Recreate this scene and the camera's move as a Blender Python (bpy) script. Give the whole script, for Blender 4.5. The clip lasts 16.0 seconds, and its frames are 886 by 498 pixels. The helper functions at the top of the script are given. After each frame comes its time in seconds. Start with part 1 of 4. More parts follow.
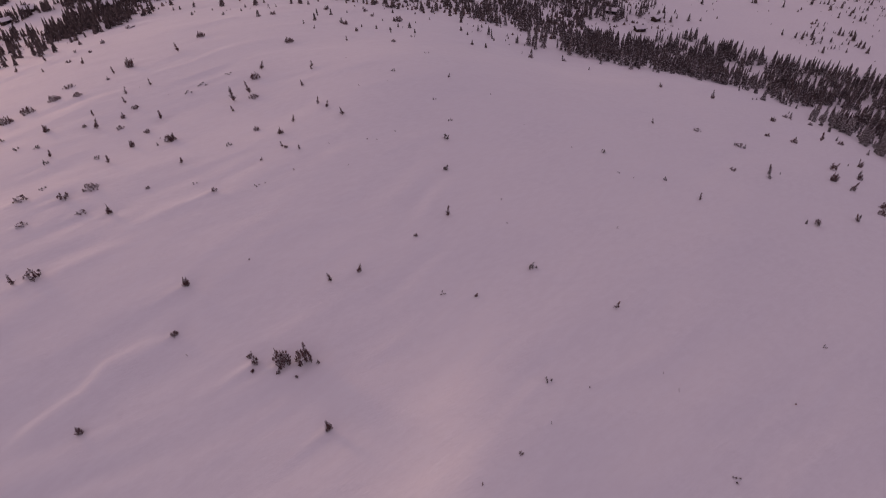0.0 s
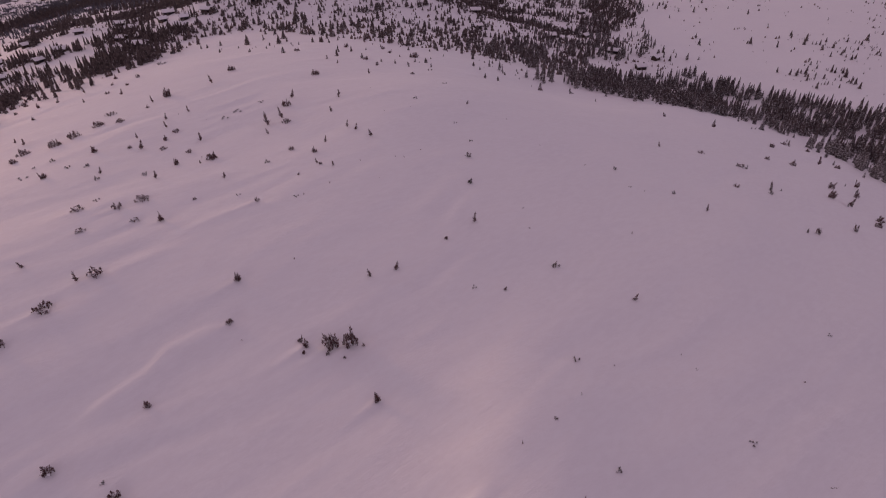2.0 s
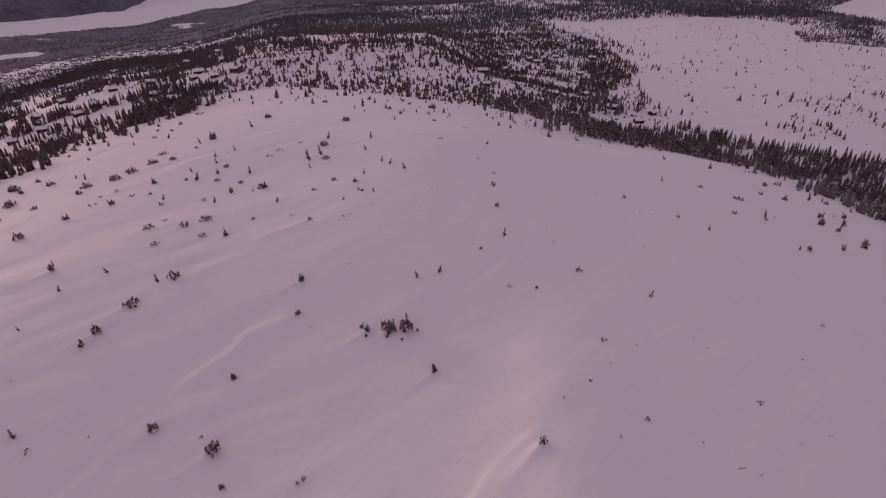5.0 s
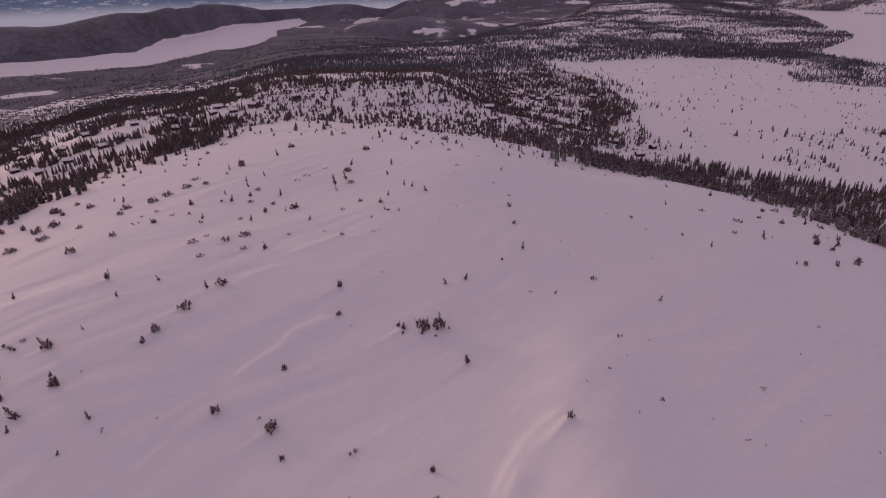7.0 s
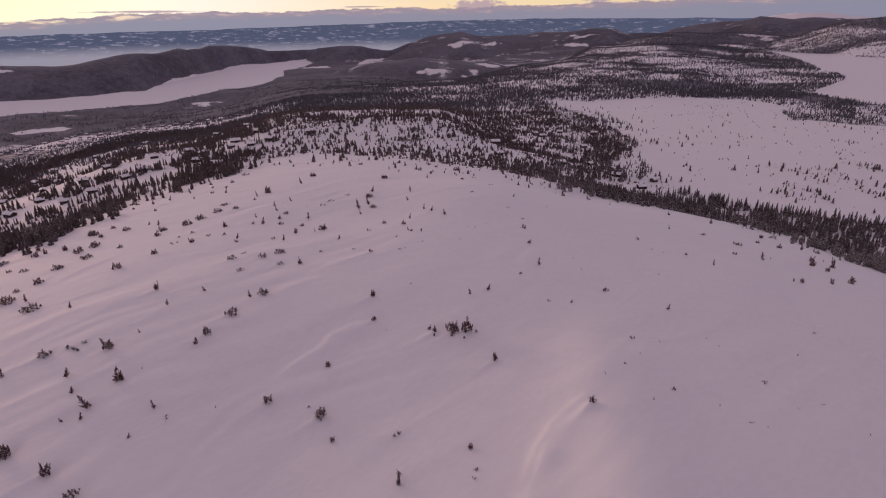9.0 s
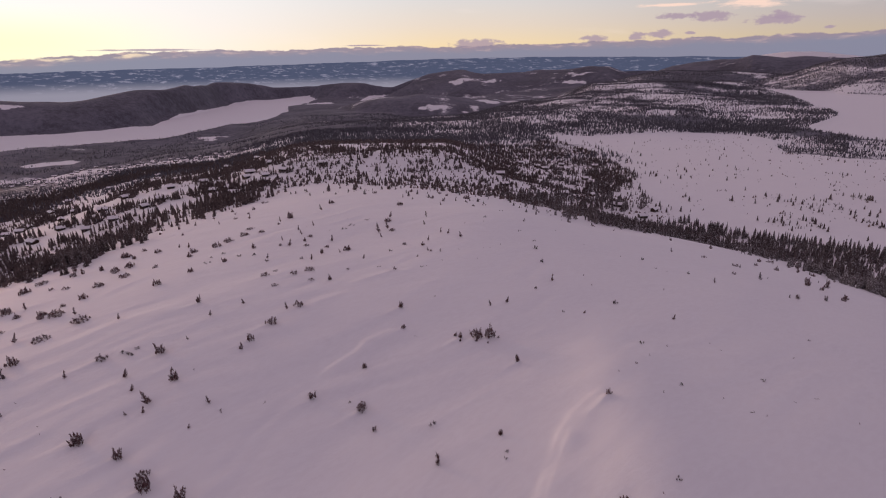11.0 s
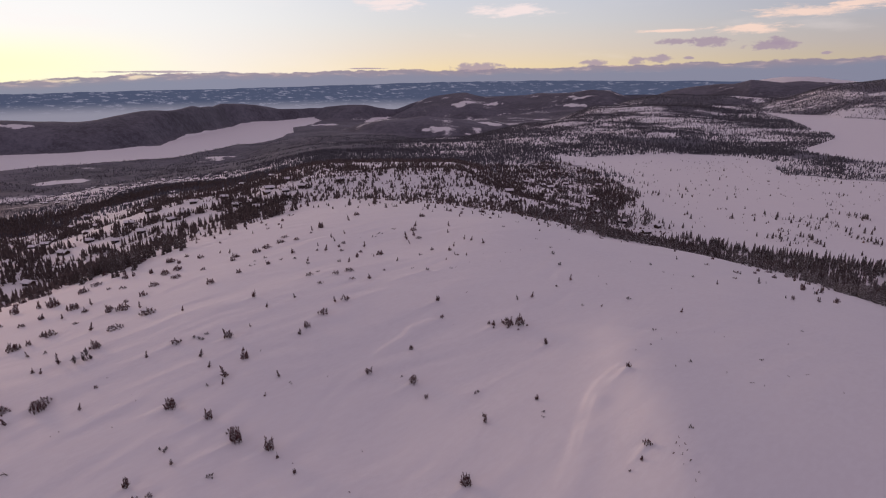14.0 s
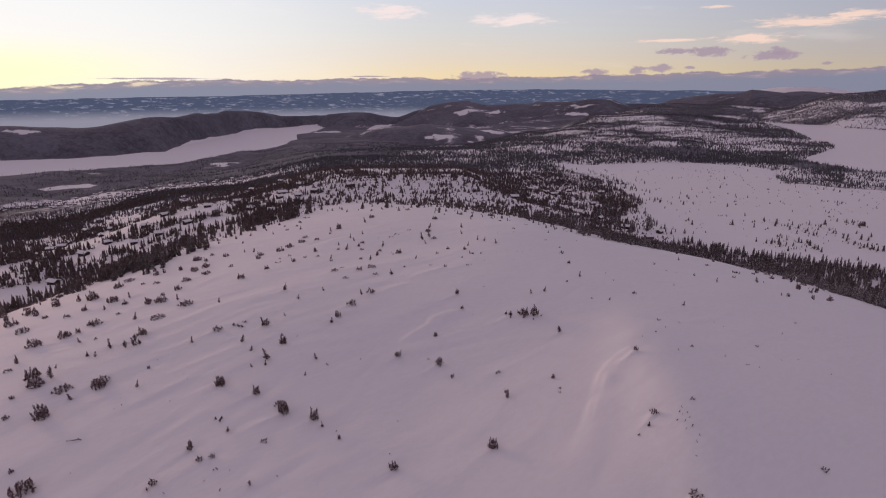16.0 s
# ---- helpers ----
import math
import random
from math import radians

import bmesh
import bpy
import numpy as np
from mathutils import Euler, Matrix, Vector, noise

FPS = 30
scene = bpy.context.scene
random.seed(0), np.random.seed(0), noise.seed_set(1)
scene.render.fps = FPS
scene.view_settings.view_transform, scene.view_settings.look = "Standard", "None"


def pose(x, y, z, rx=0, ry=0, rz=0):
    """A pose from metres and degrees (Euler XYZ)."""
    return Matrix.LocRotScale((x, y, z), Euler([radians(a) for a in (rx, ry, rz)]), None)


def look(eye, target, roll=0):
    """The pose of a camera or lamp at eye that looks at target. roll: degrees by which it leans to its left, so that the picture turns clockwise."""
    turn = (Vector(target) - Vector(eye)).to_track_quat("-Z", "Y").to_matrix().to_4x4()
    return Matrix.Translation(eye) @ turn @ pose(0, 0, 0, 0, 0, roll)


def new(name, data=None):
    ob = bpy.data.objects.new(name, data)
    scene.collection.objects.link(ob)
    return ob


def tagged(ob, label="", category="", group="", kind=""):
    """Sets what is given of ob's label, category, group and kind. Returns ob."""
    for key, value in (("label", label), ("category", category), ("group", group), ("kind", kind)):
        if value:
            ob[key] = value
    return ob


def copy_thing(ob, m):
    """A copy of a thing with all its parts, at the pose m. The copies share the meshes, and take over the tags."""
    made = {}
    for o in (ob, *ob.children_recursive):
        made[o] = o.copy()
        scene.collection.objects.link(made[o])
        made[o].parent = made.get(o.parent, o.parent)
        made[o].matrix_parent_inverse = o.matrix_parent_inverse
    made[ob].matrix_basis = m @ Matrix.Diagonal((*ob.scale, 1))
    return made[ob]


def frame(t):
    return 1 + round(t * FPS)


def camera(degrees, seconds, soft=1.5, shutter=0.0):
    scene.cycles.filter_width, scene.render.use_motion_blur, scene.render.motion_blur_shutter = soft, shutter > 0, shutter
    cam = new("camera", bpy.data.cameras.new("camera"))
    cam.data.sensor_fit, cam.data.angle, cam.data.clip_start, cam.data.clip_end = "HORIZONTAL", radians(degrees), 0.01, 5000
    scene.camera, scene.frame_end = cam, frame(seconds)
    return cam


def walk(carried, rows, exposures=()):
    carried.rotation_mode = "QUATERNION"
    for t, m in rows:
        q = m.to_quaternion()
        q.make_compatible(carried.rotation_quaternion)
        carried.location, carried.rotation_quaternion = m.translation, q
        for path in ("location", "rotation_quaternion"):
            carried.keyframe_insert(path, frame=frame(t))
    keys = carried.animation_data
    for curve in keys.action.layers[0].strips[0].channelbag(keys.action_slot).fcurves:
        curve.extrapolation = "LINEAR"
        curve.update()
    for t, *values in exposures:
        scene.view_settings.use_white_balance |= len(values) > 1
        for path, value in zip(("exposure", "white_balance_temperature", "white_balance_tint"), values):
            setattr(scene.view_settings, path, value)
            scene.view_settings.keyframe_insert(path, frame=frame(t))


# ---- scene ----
cam = camera(76.3, 16.0, soft=1.12)
PATH = [
    (0, (20.521, -51.513, 59.682), (20.514, -49.971, 58.408), -1.2),
    (0.5, (19.442, -53.685, 59.593), (19.432, -52.121, 58.345), -1.3),
    (1, (18.125, -56.137, 59.460), (18.115, -54.551, 58.241), -1.3),
    (1.5, (16.985, -58.488, 59.295), (16.976, -56.882, 58.104), -1.3),
    (2, (15.822, -61.239, 59.148), (15.810, -59.611, 57.987), -1.3),
    (2.5, (14.628, -63.662, 59.041), (14.619, -62.014, 57.907), -1.4),
    (3, (13.335, -66.428, 58.884), (13.326, -64.760, 57.781), -1.3),
    (3.5, (12.136, -68.955, 58.823), (12.129, -67.269, 57.747), -1.2),
    (4, (10.938, -71.792, 58.754), (10.931, -70.087, 57.709), -1.2),
    (6.5, (4.849, -85.391, 58.611), (4.844, -83.606, 57.709), -1.0),
    (7, (3.449, -88.338, 58.657), (3.443, -86.538, 57.785), -1.0),
    (7.5, (2.208, -91.114, 58.650), (2.203, -89.301, 57.805), -1.0),
    (8, (0.838, -94.015, 58.604), (0.832, -92.188, 57.791), -0.9),
    (8.5, (-0.436, -96.759, 58.592), (-0.442, -94.920, 57.806), -0.9),
    (9, (-1.817, -99.797, 58.578), (-1.824, -97.945, 57.824), -0.8),
    (11.3, (-8.008, -113.087, 58.672), (-8.013, -111.187, 58.045), -0.7),
    (11.5, (-8.635, -114.189, 58.653), (-8.639, -112.287, 58.037), -0.7),
    (12, (-10.098, -117.147, 58.660), (-10.103, -115.239, 58.061), -0.6),
    (12.5, (-11.431, -119.899, 58.671), (-11.436, -117.989, 58.078), -0.5),
    (13, (-12.771, -122.866, 58.697), (-12.778, -120.953, 58.112), -0.5),
    (13.5, (-14.170, -125.715, 58.744), (-14.177, -123.800, 58.165), -0.5),
    (14, (-15.479, -128.641, 58.749), (-15.486, -126.724, 58.177), -0.4),
    (14.5, (-16.832, -131.596, 58.847), (-16.839, -129.679, 58.280), -0.4),
    (15, (-18.132, -134.600, 58.968), (-18.141, -132.680, 58.408), -0.3),
    (15.5, (-19.423, -137.623, 59.050), (-19.432, -135.701, 58.498), -0.3),
    (16, (-20.669, -140.667, 59.129), (-20.679, -138.743, 58.583), -0.1),
]
walk(cam, [(t, look(eye, target, roll)) for t, eye, target, roll in PATH],
     exposures=((0.0, 0.10, 6850, 27), (7.0, 0.13, 6850, 25), (9.0, 0.15, 6830, 21), (11.5, 0.10, 6650, 18), (16.0, 0.06, 6570, 16)))

# ---- world: dusk sky with a low glow on the left, cloud bank and small clouds ----
SUN_AZ, SUN_EL = -52.0, 4.0      # degrees from +y (negative: towards -x), degrees up
world = bpy.data.worlds.new("dusk_sky")
scene.world = world
world.use_nodes = True
wn, wl = world.node_tree.nodes, world.node_tree.links
wn.clear()


def wmath(op, a, b=None, c=None, clamp=False):
    n = wn.new("ShaderNodeMath")
    n.operation, n.use_clamp = op, clamp
    for i, v in enumerate((a, b, c)):
        if v is None:
            continue
        if isinstance(v, (int, float)):
            n.inputs[i].default_value = v
        else:
            wl.new(v, n.inputs[i])
    return n.outputs[0]


def wstep(v, lo, hi):
    n = wn.new("ShaderNodeMapRange")
    n.interpolation_type = "SMOOTHSTEP"
    wl.new(v, n.inputs["Value"])
    for key, val in (("From Min", lo), ("From Max", hi)):
        if isinstance(val, (int, float)):
            n.inputs[key].default_value = val
        else:
            wl.new(val, n.inputs[key])
    return n.outputs["Result"]


def wmix(f, a, b, mode="MIX"):
    n = wn.new("ShaderNodeMix")
    n.data_type, n.blend_type = "RGBA", mode
    for key, v in ((0, f), (6, a), (7, b)):
        if isinstance(v, (int, float)):
            n.inputs[key].default_value = v
        elif isinstance(v, tuple):
            n.inputs[key].default_value = (*v, 1)
        else:
            wl.new(v, n.inputs[key])
    return n.outputs[2]


def wnoise(vec, scale, detail=4, rough=0.55):
    n = wn.new("ShaderNodeTexNoise")
    n.inputs["Scale"].default_value, n.inputs["Detail"].default_value, n.inputs["Roughness"].default_value = scale, detail, rough
    wl.new(vec, n.inputs["Vector"])
    return n.outputs["Fac"]


way = wn.new("ShaderNodeTexCoord").outputs["Generated"]
axes = wn.new("ShaderNodeSeparateXYZ")
wl.new(way, axes.inputs[0])
up = axes.outputs[2]
az = wmath("ARCTAN2", axes.outputs[0], axes.outputs[1])
stretched = wn.new("ShaderNodeCombineXYZ")
wl.new(az, stretched.inputs[0])
wl.new(wmath("MULTIPLY", up, 5.0), stretched.inputs[1])
flow = stretched.outputs[0]

sky = wn.new("ShaderNodeTexSky")
sky.sky_type, sky.sun_disc = "NISHITA", False
sky.sun_elevation, sky.sun_rotation = radians(SUN_EL), radians(SUN_AZ)
sky.air_density, sky.dust_density, sky.ozone_density = 1.0, 1.5, 1.0
ramp = wn.new("ShaderNodeValToRGB")
wl.new(wmath("MULTIPLY_ADD", up, 1.0, 0.0), ramp.inputs[0])
stops = ((0.0, (0.93, 0.71, 0.42)), (0.02, (0.95, 0.79, 0.49)), (0.05, (0.84, 0.76, 0.63)), (0.09, (0.735, 0.755, 0.745)), (0.14, (0.665, 0.725, 0.805)), (0.23, (0.63, 0.62, 0.72)), (0.42, (0.46, 0.385, 0.455)), (1.0, (0.31, 0.232, 0.287)))
while len(ramp.color_ramp.elements) < len(stops):
    ramp.color_ramp.elements.new(0.5)
for e, (p, c) in zip(ramp.color_ramp.elements, stops):
    e.position, e.color = p, (*c, 1)
toward = wmath("COSINE", wmath("SUBTRACT", az, radians(SUN_AZ)))
glow = wmath("MULTIPLY", wstep(toward, 0.85, 0.985), wstep(up, 0.085, 0.025))
pale = wmath("MULTIPLY", wstep(toward, 0.58, 1.0), wstep(up, 0.40, 0.08))
clear = wmix(0.85, wmix(1.0, sky.outputs[0], (0.045, 0.045, 0.045), "MULTIPLY"), ramp.outputs[0])
clear = wmix(wmath("MULTIPLY", pale, 0.75), clear, (0.97, 1.01, 0.98))
clear = wmix(wmath("MULTIPLY", glow, 0.85), clear, (1.0, 0.99, 0.58))
clear = wmix(wstep(toward, 0.66, -0.05), clear, wmix(1.0, clear, (0.63, 0.645, 0.72), "MULTIPLY"))
clear = wmix(wmath("MULTIPLY", wstep(toward, 0.2, -0.6), 0.4), clear, (0.44, 0.37, 0.44))
# thin bright veils
veil = wstep(wnoise(flow, 4.0, 5), 0.56, 0.75)
clear = wmix(wmath("MULTIPLY", veil, 0.22), clear, (0.95, 0.86, 0.80))
CLOUDS = (  # azimuth, height (radians), half width, half height, warmth
    (0.367, 0.0560, 0.028, 0.0042, 0.1), (0.417, 0.0547, 0.026, 0.0073, 0.2), (0.503, 0.0468, 0.034, 0.0060, 0.2), (0.508, 0.0530, 0.016, 0.0060, 0.3),
    (0.249, 0.0261, 0.020, 0.0053, 0.1), (0.312, 0.0281, 0.012, 0.0065, 0.1), (0.347, 0.0311, 0.018, 0.0060, 0.1), (0.570, 0.0343, 0.007, 0.0023, 0.1), (0.390, 0.0314, 0.007, 0.0021, 0.1),
    (0.058, 0.0199, 0.040, 0.0082, 0.3), (-0.46, 0.0160, 0.075, 0.0015, 0.4), (-0.13, 0.0205, 0.032, 0.0011, 0.4),
    (0.470, 0.0714, 0.045, 0.0070, 0.95), (0.353, 0.0721, 0.053, 0.0026, 0.95), (0.538, 0.0909, 0.063, 0.0081, 0.9), (0.596, 0.0967, 0.037, 0.0064, 0.9),
    (0.108, 0.1079, 0.064, 0.0093, 0.7), (-0.088, 0.1215, 0.050, 0.0115, 0.7), (0.418, 0.1172, 0.021, 0.0023, 0.9),
)
billow = wn.new("ShaderNodeCombineXYZ")
wl.new(az, billow.inputs[0])
wl.new(wmath("MULTIPLY", up, 1.8), billow.inputs[1])
ragged = wmath("SUBTRACT", wnoise(billow.outputs[0], 75.0, 5, 0.6), 0.5)
wispy = wmath("SUBTRACT", wnoise(flow, 26.0, 6, 0.65), 0.5)
for ca, ce, wa, we, warm in CLOUDS:
    da = wmath("DIVIDE", wmath("SUBTRACT", az, ca), wa)
    de = wmath("DIVIDE", wmath("SUBTRACT", up, ce), we)
    far_out = wmath("ADD", wmath("SQRT", wmath("ADD", wmath("MULTIPLY", da, da), wmath("MULTIPLY", de, de))), wmath("MULTIPLY", wispy if warm > 0.35 else ragged, 3.4 if warm > 0.5 else 2.4))
    tone = (0.93, 0.70, 0.57) if warm > 0.85 else (0.90, 0.78, 0.74) if warm > 0.5 else (0.36, 0.29, 0.36)
    clear = wmix(wmath("MULTIPLY", wstep(far_out, 1.25, 0.25 if warm > 0.5 else 0.6), 0.8 if warm > 0.5 else 0.85), clear, tone)
# the long bank above the horizon
arch = wmath("MULTIPLY_ADD", az, wmath("MULTIPLY_ADD", az, 0.006, 0.012), 0.0178)
arch = wmath("MULTIPLY_ADD", wstep(az, -0.42, -0.66), -0.010, arch)
heaps = wmath("MULTIPLY", wmath("SUBTRACT", wnoise(billow.outputs[0], 13.0, 3, 0.5), 0.5), 0.015)
puffs = wmath("MULTIPLY", wmath("SUBTRACT", wnoise(billow.outputs[0], 60.0, 5, 0.6), 0.5), 0.008)
top = wmath("ADD", arch, wmath("ADD", heaps, puffs))
bank = wstep(up, wmath("ADD", top, 0.0007), wmath("SUBTRACT", top, 0.0012))
depth = wstep(wmath("SUBTRACT", top, up), 0.0, 0.013)
bank_tone = wmix(depth, (0.275, 0.238, 0.298), (0.205, 0.228, 0.318))
streaks = wmath("MULTIPLY", wstep(wnoise(flow, 30.0, 6, 0.6), 0.50, 0.72), wmath("SUBTRACT", 1.0, depth))
bank_tone = wmix(wmath("MULTIPLY", streaks, 0.75), bank_tone, (0.62, 0.46, 0.43))
rifts = wmath("MULTIPLY", wmath("MULTIPLY", wstep(wnoise(flow, 13.0, 6, 0.6), 0.54, 0.64), wstep(toward, 0.80, 0.97)), wmath("SUBTRACT", 1.0, wstep(depth, 0.1, 0.9)))
bank_tone = wmix(rifts, bank_tone, (0.95, 0.80, 0.55))
clear = wmix(wmath("MULTIPLY", bank, 0.95), clear, bank_tone)
background = wn.new("ShaderNodeBackground")
background.inputs["Strength"].default_value = 1.0
wl.new(clear, background.inputs["Color"])
wl.new(background.outputs[0], wn.new("ShaderNodeOutputWorld").inputs["Surface"])

sun_data = bpy.data.lights.new("sun", "SUN")
sun_data.energy, sun_data.angle, sun_data.color = 0.9, radians(12), (1.0, 0.59, 0.38)
sun = new("sun", sun_data)
sa, se = radians(SUN_AZ), radians(SUN_EL)
sun.matrix_world = look((math.sin(sa) * math.cos(se) * 100, math.cos(sa) * math.cos(se) * 100, math.sin(se) * 100), (0, 0, 0))


# ---- materials ----
def material(name, rough=0.8):
    m = bpy.data.materials.new(name)
    m.use_nodes = True
    nodes, links = m.node_tree.nodes, m.node_tree.links
    shader = nodes["Principled BSDF"]
    shader.inputs["Roughness"].default_value = rough
    shader.inputs["Specular IOR Level"].default_value = 0.2
    return m, nodes, links, shader


def add_noise(nodes, links, scale, detail=4, vec=None, rough=0.55):
    n = nodes.new("ShaderNodeTexNoise")
    n.inputs["Scale"].default_value, n.inputs["Detail"].default_value, n.inputs["Roughness"].default_value = scale, detail, rough
    if vec is not None:
        links.new(vec, n.inputs["Vector"])
    return n.outputs["Fac"]


def add_ramp(nodes, links, fac, lo, hi, out_lo=0.0, out_hi=1.0):
    n = nodes.new("ShaderNodeMapRange")
    n.interpolation_type = "SMOOTHSTEP"
    links.new(fac, n.inputs["Value"])
    n.inputs["From Min"].default_value, n.inputs["From Max"].default_value = lo, hi
    n.inputs["To Min"].default_value, n.inputs["To Max"].default_value = out_lo, out_hi
    return n.outputs["Result"]


def add_mix(nodes, links, f, a, b):
    n = nodes.new("ShaderNodeMix")
    n.data_type = "RGBA"
    for key, v in ((0, f), (6, a), (7, b)):
        if isinstance(v, (int, float)):
            n.inputs[key].default_value = v
        elif isinstance(v, tuple):
            n.inputs[key].default_value = (*v, 1)
        else:
            links.new(v, n.inputs[key])
    return n.outputs[2]


def add_bump(nodes, links, fac, shader, strength, distance):
    n = nodes.new("ShaderNodeBump")
    n.inputs["Strength"].default_value, n.inputs["Distance"].default_value = strength, distance
    links.new(fac, n.inputs["Height"])
    links.new(n.outputs[0], shader.inputs["Normal"])


def snow_material():
    m, nodes, links, shader = material("wind_packed_snow", 0.75)
    pos = nodes.new("ShaderNodeNewGeometry").outputs["Position"]
    turn = nodes.new("ShaderNodeMapping")
    turn.vector_type = "TEXTURE"
    turn.inputs["Rotation"].default_value = (0, 0, radians(41))
    turn.inputs["Scale"].default_value = (2.6, 1.0, 1.5)
    links.new(pos, turn.inputs["Vector"])
    along = turn.outputs[0]
    fine = add_noise(nodes, links, 1.1, 6, along)
    broad = add_noise(nodes, links, 0.06, 4, pos)
    col = add_mix(nodes, links, broad, (0.76, 0.75, 0.78), (0.84, 0.82, 0.83))
    col = add_mix(nodes, links, add_ramp(nodes, links, fine, 0.35, 0.7), col, (0.82, 0.81, 0.83))
    woods = nodes.new("ShaderNodeAttribute")
    woods.attribute_name = "woods"
    grain = add_noise(nodes, links, 0.045, 8, pos, 0.8)
    patch = add_noise(nodes, links, 0.005, 6, pos)
    both = nodes.new("ShaderNodeMath")
    both.operation = "MULTIPLY_ADD"
    links.new(patch, both.inputs[0])
    both.inputs[1].default_value = 0.6
    links.new(grain, both.inputs[2])
    lift = nodes.new("ShaderNodeMath")
    lift.operation = "MULTIPLY_ADD"
    links.new(woods.outputs["Fac"], lift.inputs[0])
    lift.inputs[1].default_value = 0.9
    links.new(both.outputs[0], lift.inputs[2])
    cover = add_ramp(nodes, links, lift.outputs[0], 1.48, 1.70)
    # far woods tone lifted and blued: aerial haze put into the colour
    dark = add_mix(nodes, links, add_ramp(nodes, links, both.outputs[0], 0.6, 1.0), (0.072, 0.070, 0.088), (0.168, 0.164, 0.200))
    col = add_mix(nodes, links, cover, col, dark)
    links.new(col, shader.inputs["Base Color"])
    carve = add_noise(nodes, links, 3.2, 5, along, 0.6)
    spots = add_ramp(nodes, links, add_noise(nodes, links, 0.11, 3, pos), 0.48, 0.66)
    relief = nodes.new("ShaderNodeMath")
    relief.operation = "MULTIPLY_ADD"
    links.new(carve, relief.inputs[0])
    links.new(spots, relief.inputs[1])
    links.new(fine, relief.inputs[2])
    add_bump(nodes, links, relief.outputs[0], shader, 0.42, 0.14)
    return m


def needles_material(name, dark, light, frost):
    m, nodes, links, shader = material(name, 0.85)
    geo = nodes.new("ShaderNodeNewGeometry")
    clump = add_noise(nodes, links, 2.2, 4, geo.outputs["Position"])
    col = add_mix(nodes, links, geo.outputs["Random Per Island"], dark, light)
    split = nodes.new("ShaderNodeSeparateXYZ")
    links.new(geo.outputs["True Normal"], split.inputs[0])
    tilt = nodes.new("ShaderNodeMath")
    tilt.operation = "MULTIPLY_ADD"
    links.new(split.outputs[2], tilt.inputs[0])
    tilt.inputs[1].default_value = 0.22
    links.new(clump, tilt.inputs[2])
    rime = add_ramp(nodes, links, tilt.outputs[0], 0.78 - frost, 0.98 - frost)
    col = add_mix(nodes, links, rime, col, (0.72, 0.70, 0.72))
    links.new(col, shader.inputs["Base Color"])
    return m


def plain_material(name, a, b, scale, rough=0.85):
    m, nodes, links, shader = material(name, rough)
    pos = nodes.new("ShaderNodeTexCoord").outputs["Object"]
    n = add_noise(nodes, links, scale, 5, pos)
    links.new(add_mix(nodes, links, n, a, b), shader.inputs["Base Color"])
    add_bump(nodes, links, n, shader, 0.4, 0.03)
    return m


SNOW = snow_material()
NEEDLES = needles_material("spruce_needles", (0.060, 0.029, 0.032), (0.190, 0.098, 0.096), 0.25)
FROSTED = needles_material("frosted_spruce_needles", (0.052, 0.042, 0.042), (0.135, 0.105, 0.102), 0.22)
# needles paler and bluer, carrying the haze of distance in their colour
HAZED = needles_material("hazed_spruce_needles", (0.060, 0.060, 0.072), (0.15, 0.145, 0.168), 0.15)
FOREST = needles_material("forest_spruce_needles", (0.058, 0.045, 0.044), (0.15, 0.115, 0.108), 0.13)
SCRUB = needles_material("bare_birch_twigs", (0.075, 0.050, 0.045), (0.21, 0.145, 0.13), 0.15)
BARK = plain_material("grey_bark", (0.06, 0.045, 0.04), (0.15, 0.12, 0.10), 9.0)
LOOSE_SNOW = plain_material("clinging_snow", (0.74, 0.73, 0.76), (0.84, 0.82, 0.84), 3.0, 0.7)
LOGS = plain_material("dark_stained_logs", (0.035, 0.026, 0.022), (0.09, 0.06, 0.045), 4.0)
DARK_GLASS = plain_material("dark_window_glass", (0.02, 0.022, 0.03), (0.035, 0.035, 0.045), 2.0, 0.15)
STONE = plain_material("grey_stone", (0.18, 0.17, 0.17), (0.32, 0.30, 0.29), 5.0)

# ---- shape of the land ----
HILL = (2.83, -4.34, -18.03, -4.08, 4.71, 2.12, -1.19, -14.59, -2.21, -0.04, 1.89, -18.46, -17.31, 4.73, 4.34, -3.06, 10.67, -4.64, 0.70, 6.27, 1.43)
KNOBS = ((-24.5, -42.0, 21.0, -2.1), (28.0, -52.5, 21.0, 3.0), (7.0, 94.5, 21.0, 2.4), (-66.5, 10.5, 21.0, 1.2), (-108.5, 73.5, 21.0, -1.6), (59.5, 147.0, 21.0, -3.3), (-35.0, 73.5, 21.0, -1.4), (-213.5, 273.0, 78.8, 2.1), (80.5, 63.0, 21.0, -0.7), (206.5, 220.5, 78.8, 2.6), (-56.0, 136.5, 31.5, 0.9), (-45.5, -73.5, 21.0, 1.4), (-14.0, 31.5, 21.0, 0.7), (-234.5, 304.5, 78.8, 2.1), (118.0, 150.0, 22.0, 1.2))
MIDDLE = (-14.0, -122.5)
BEARINGS = (-0.67, -0.41, -0.2, 0.0, 0.16, 0.26, 0.36, 0.47, 0.59)
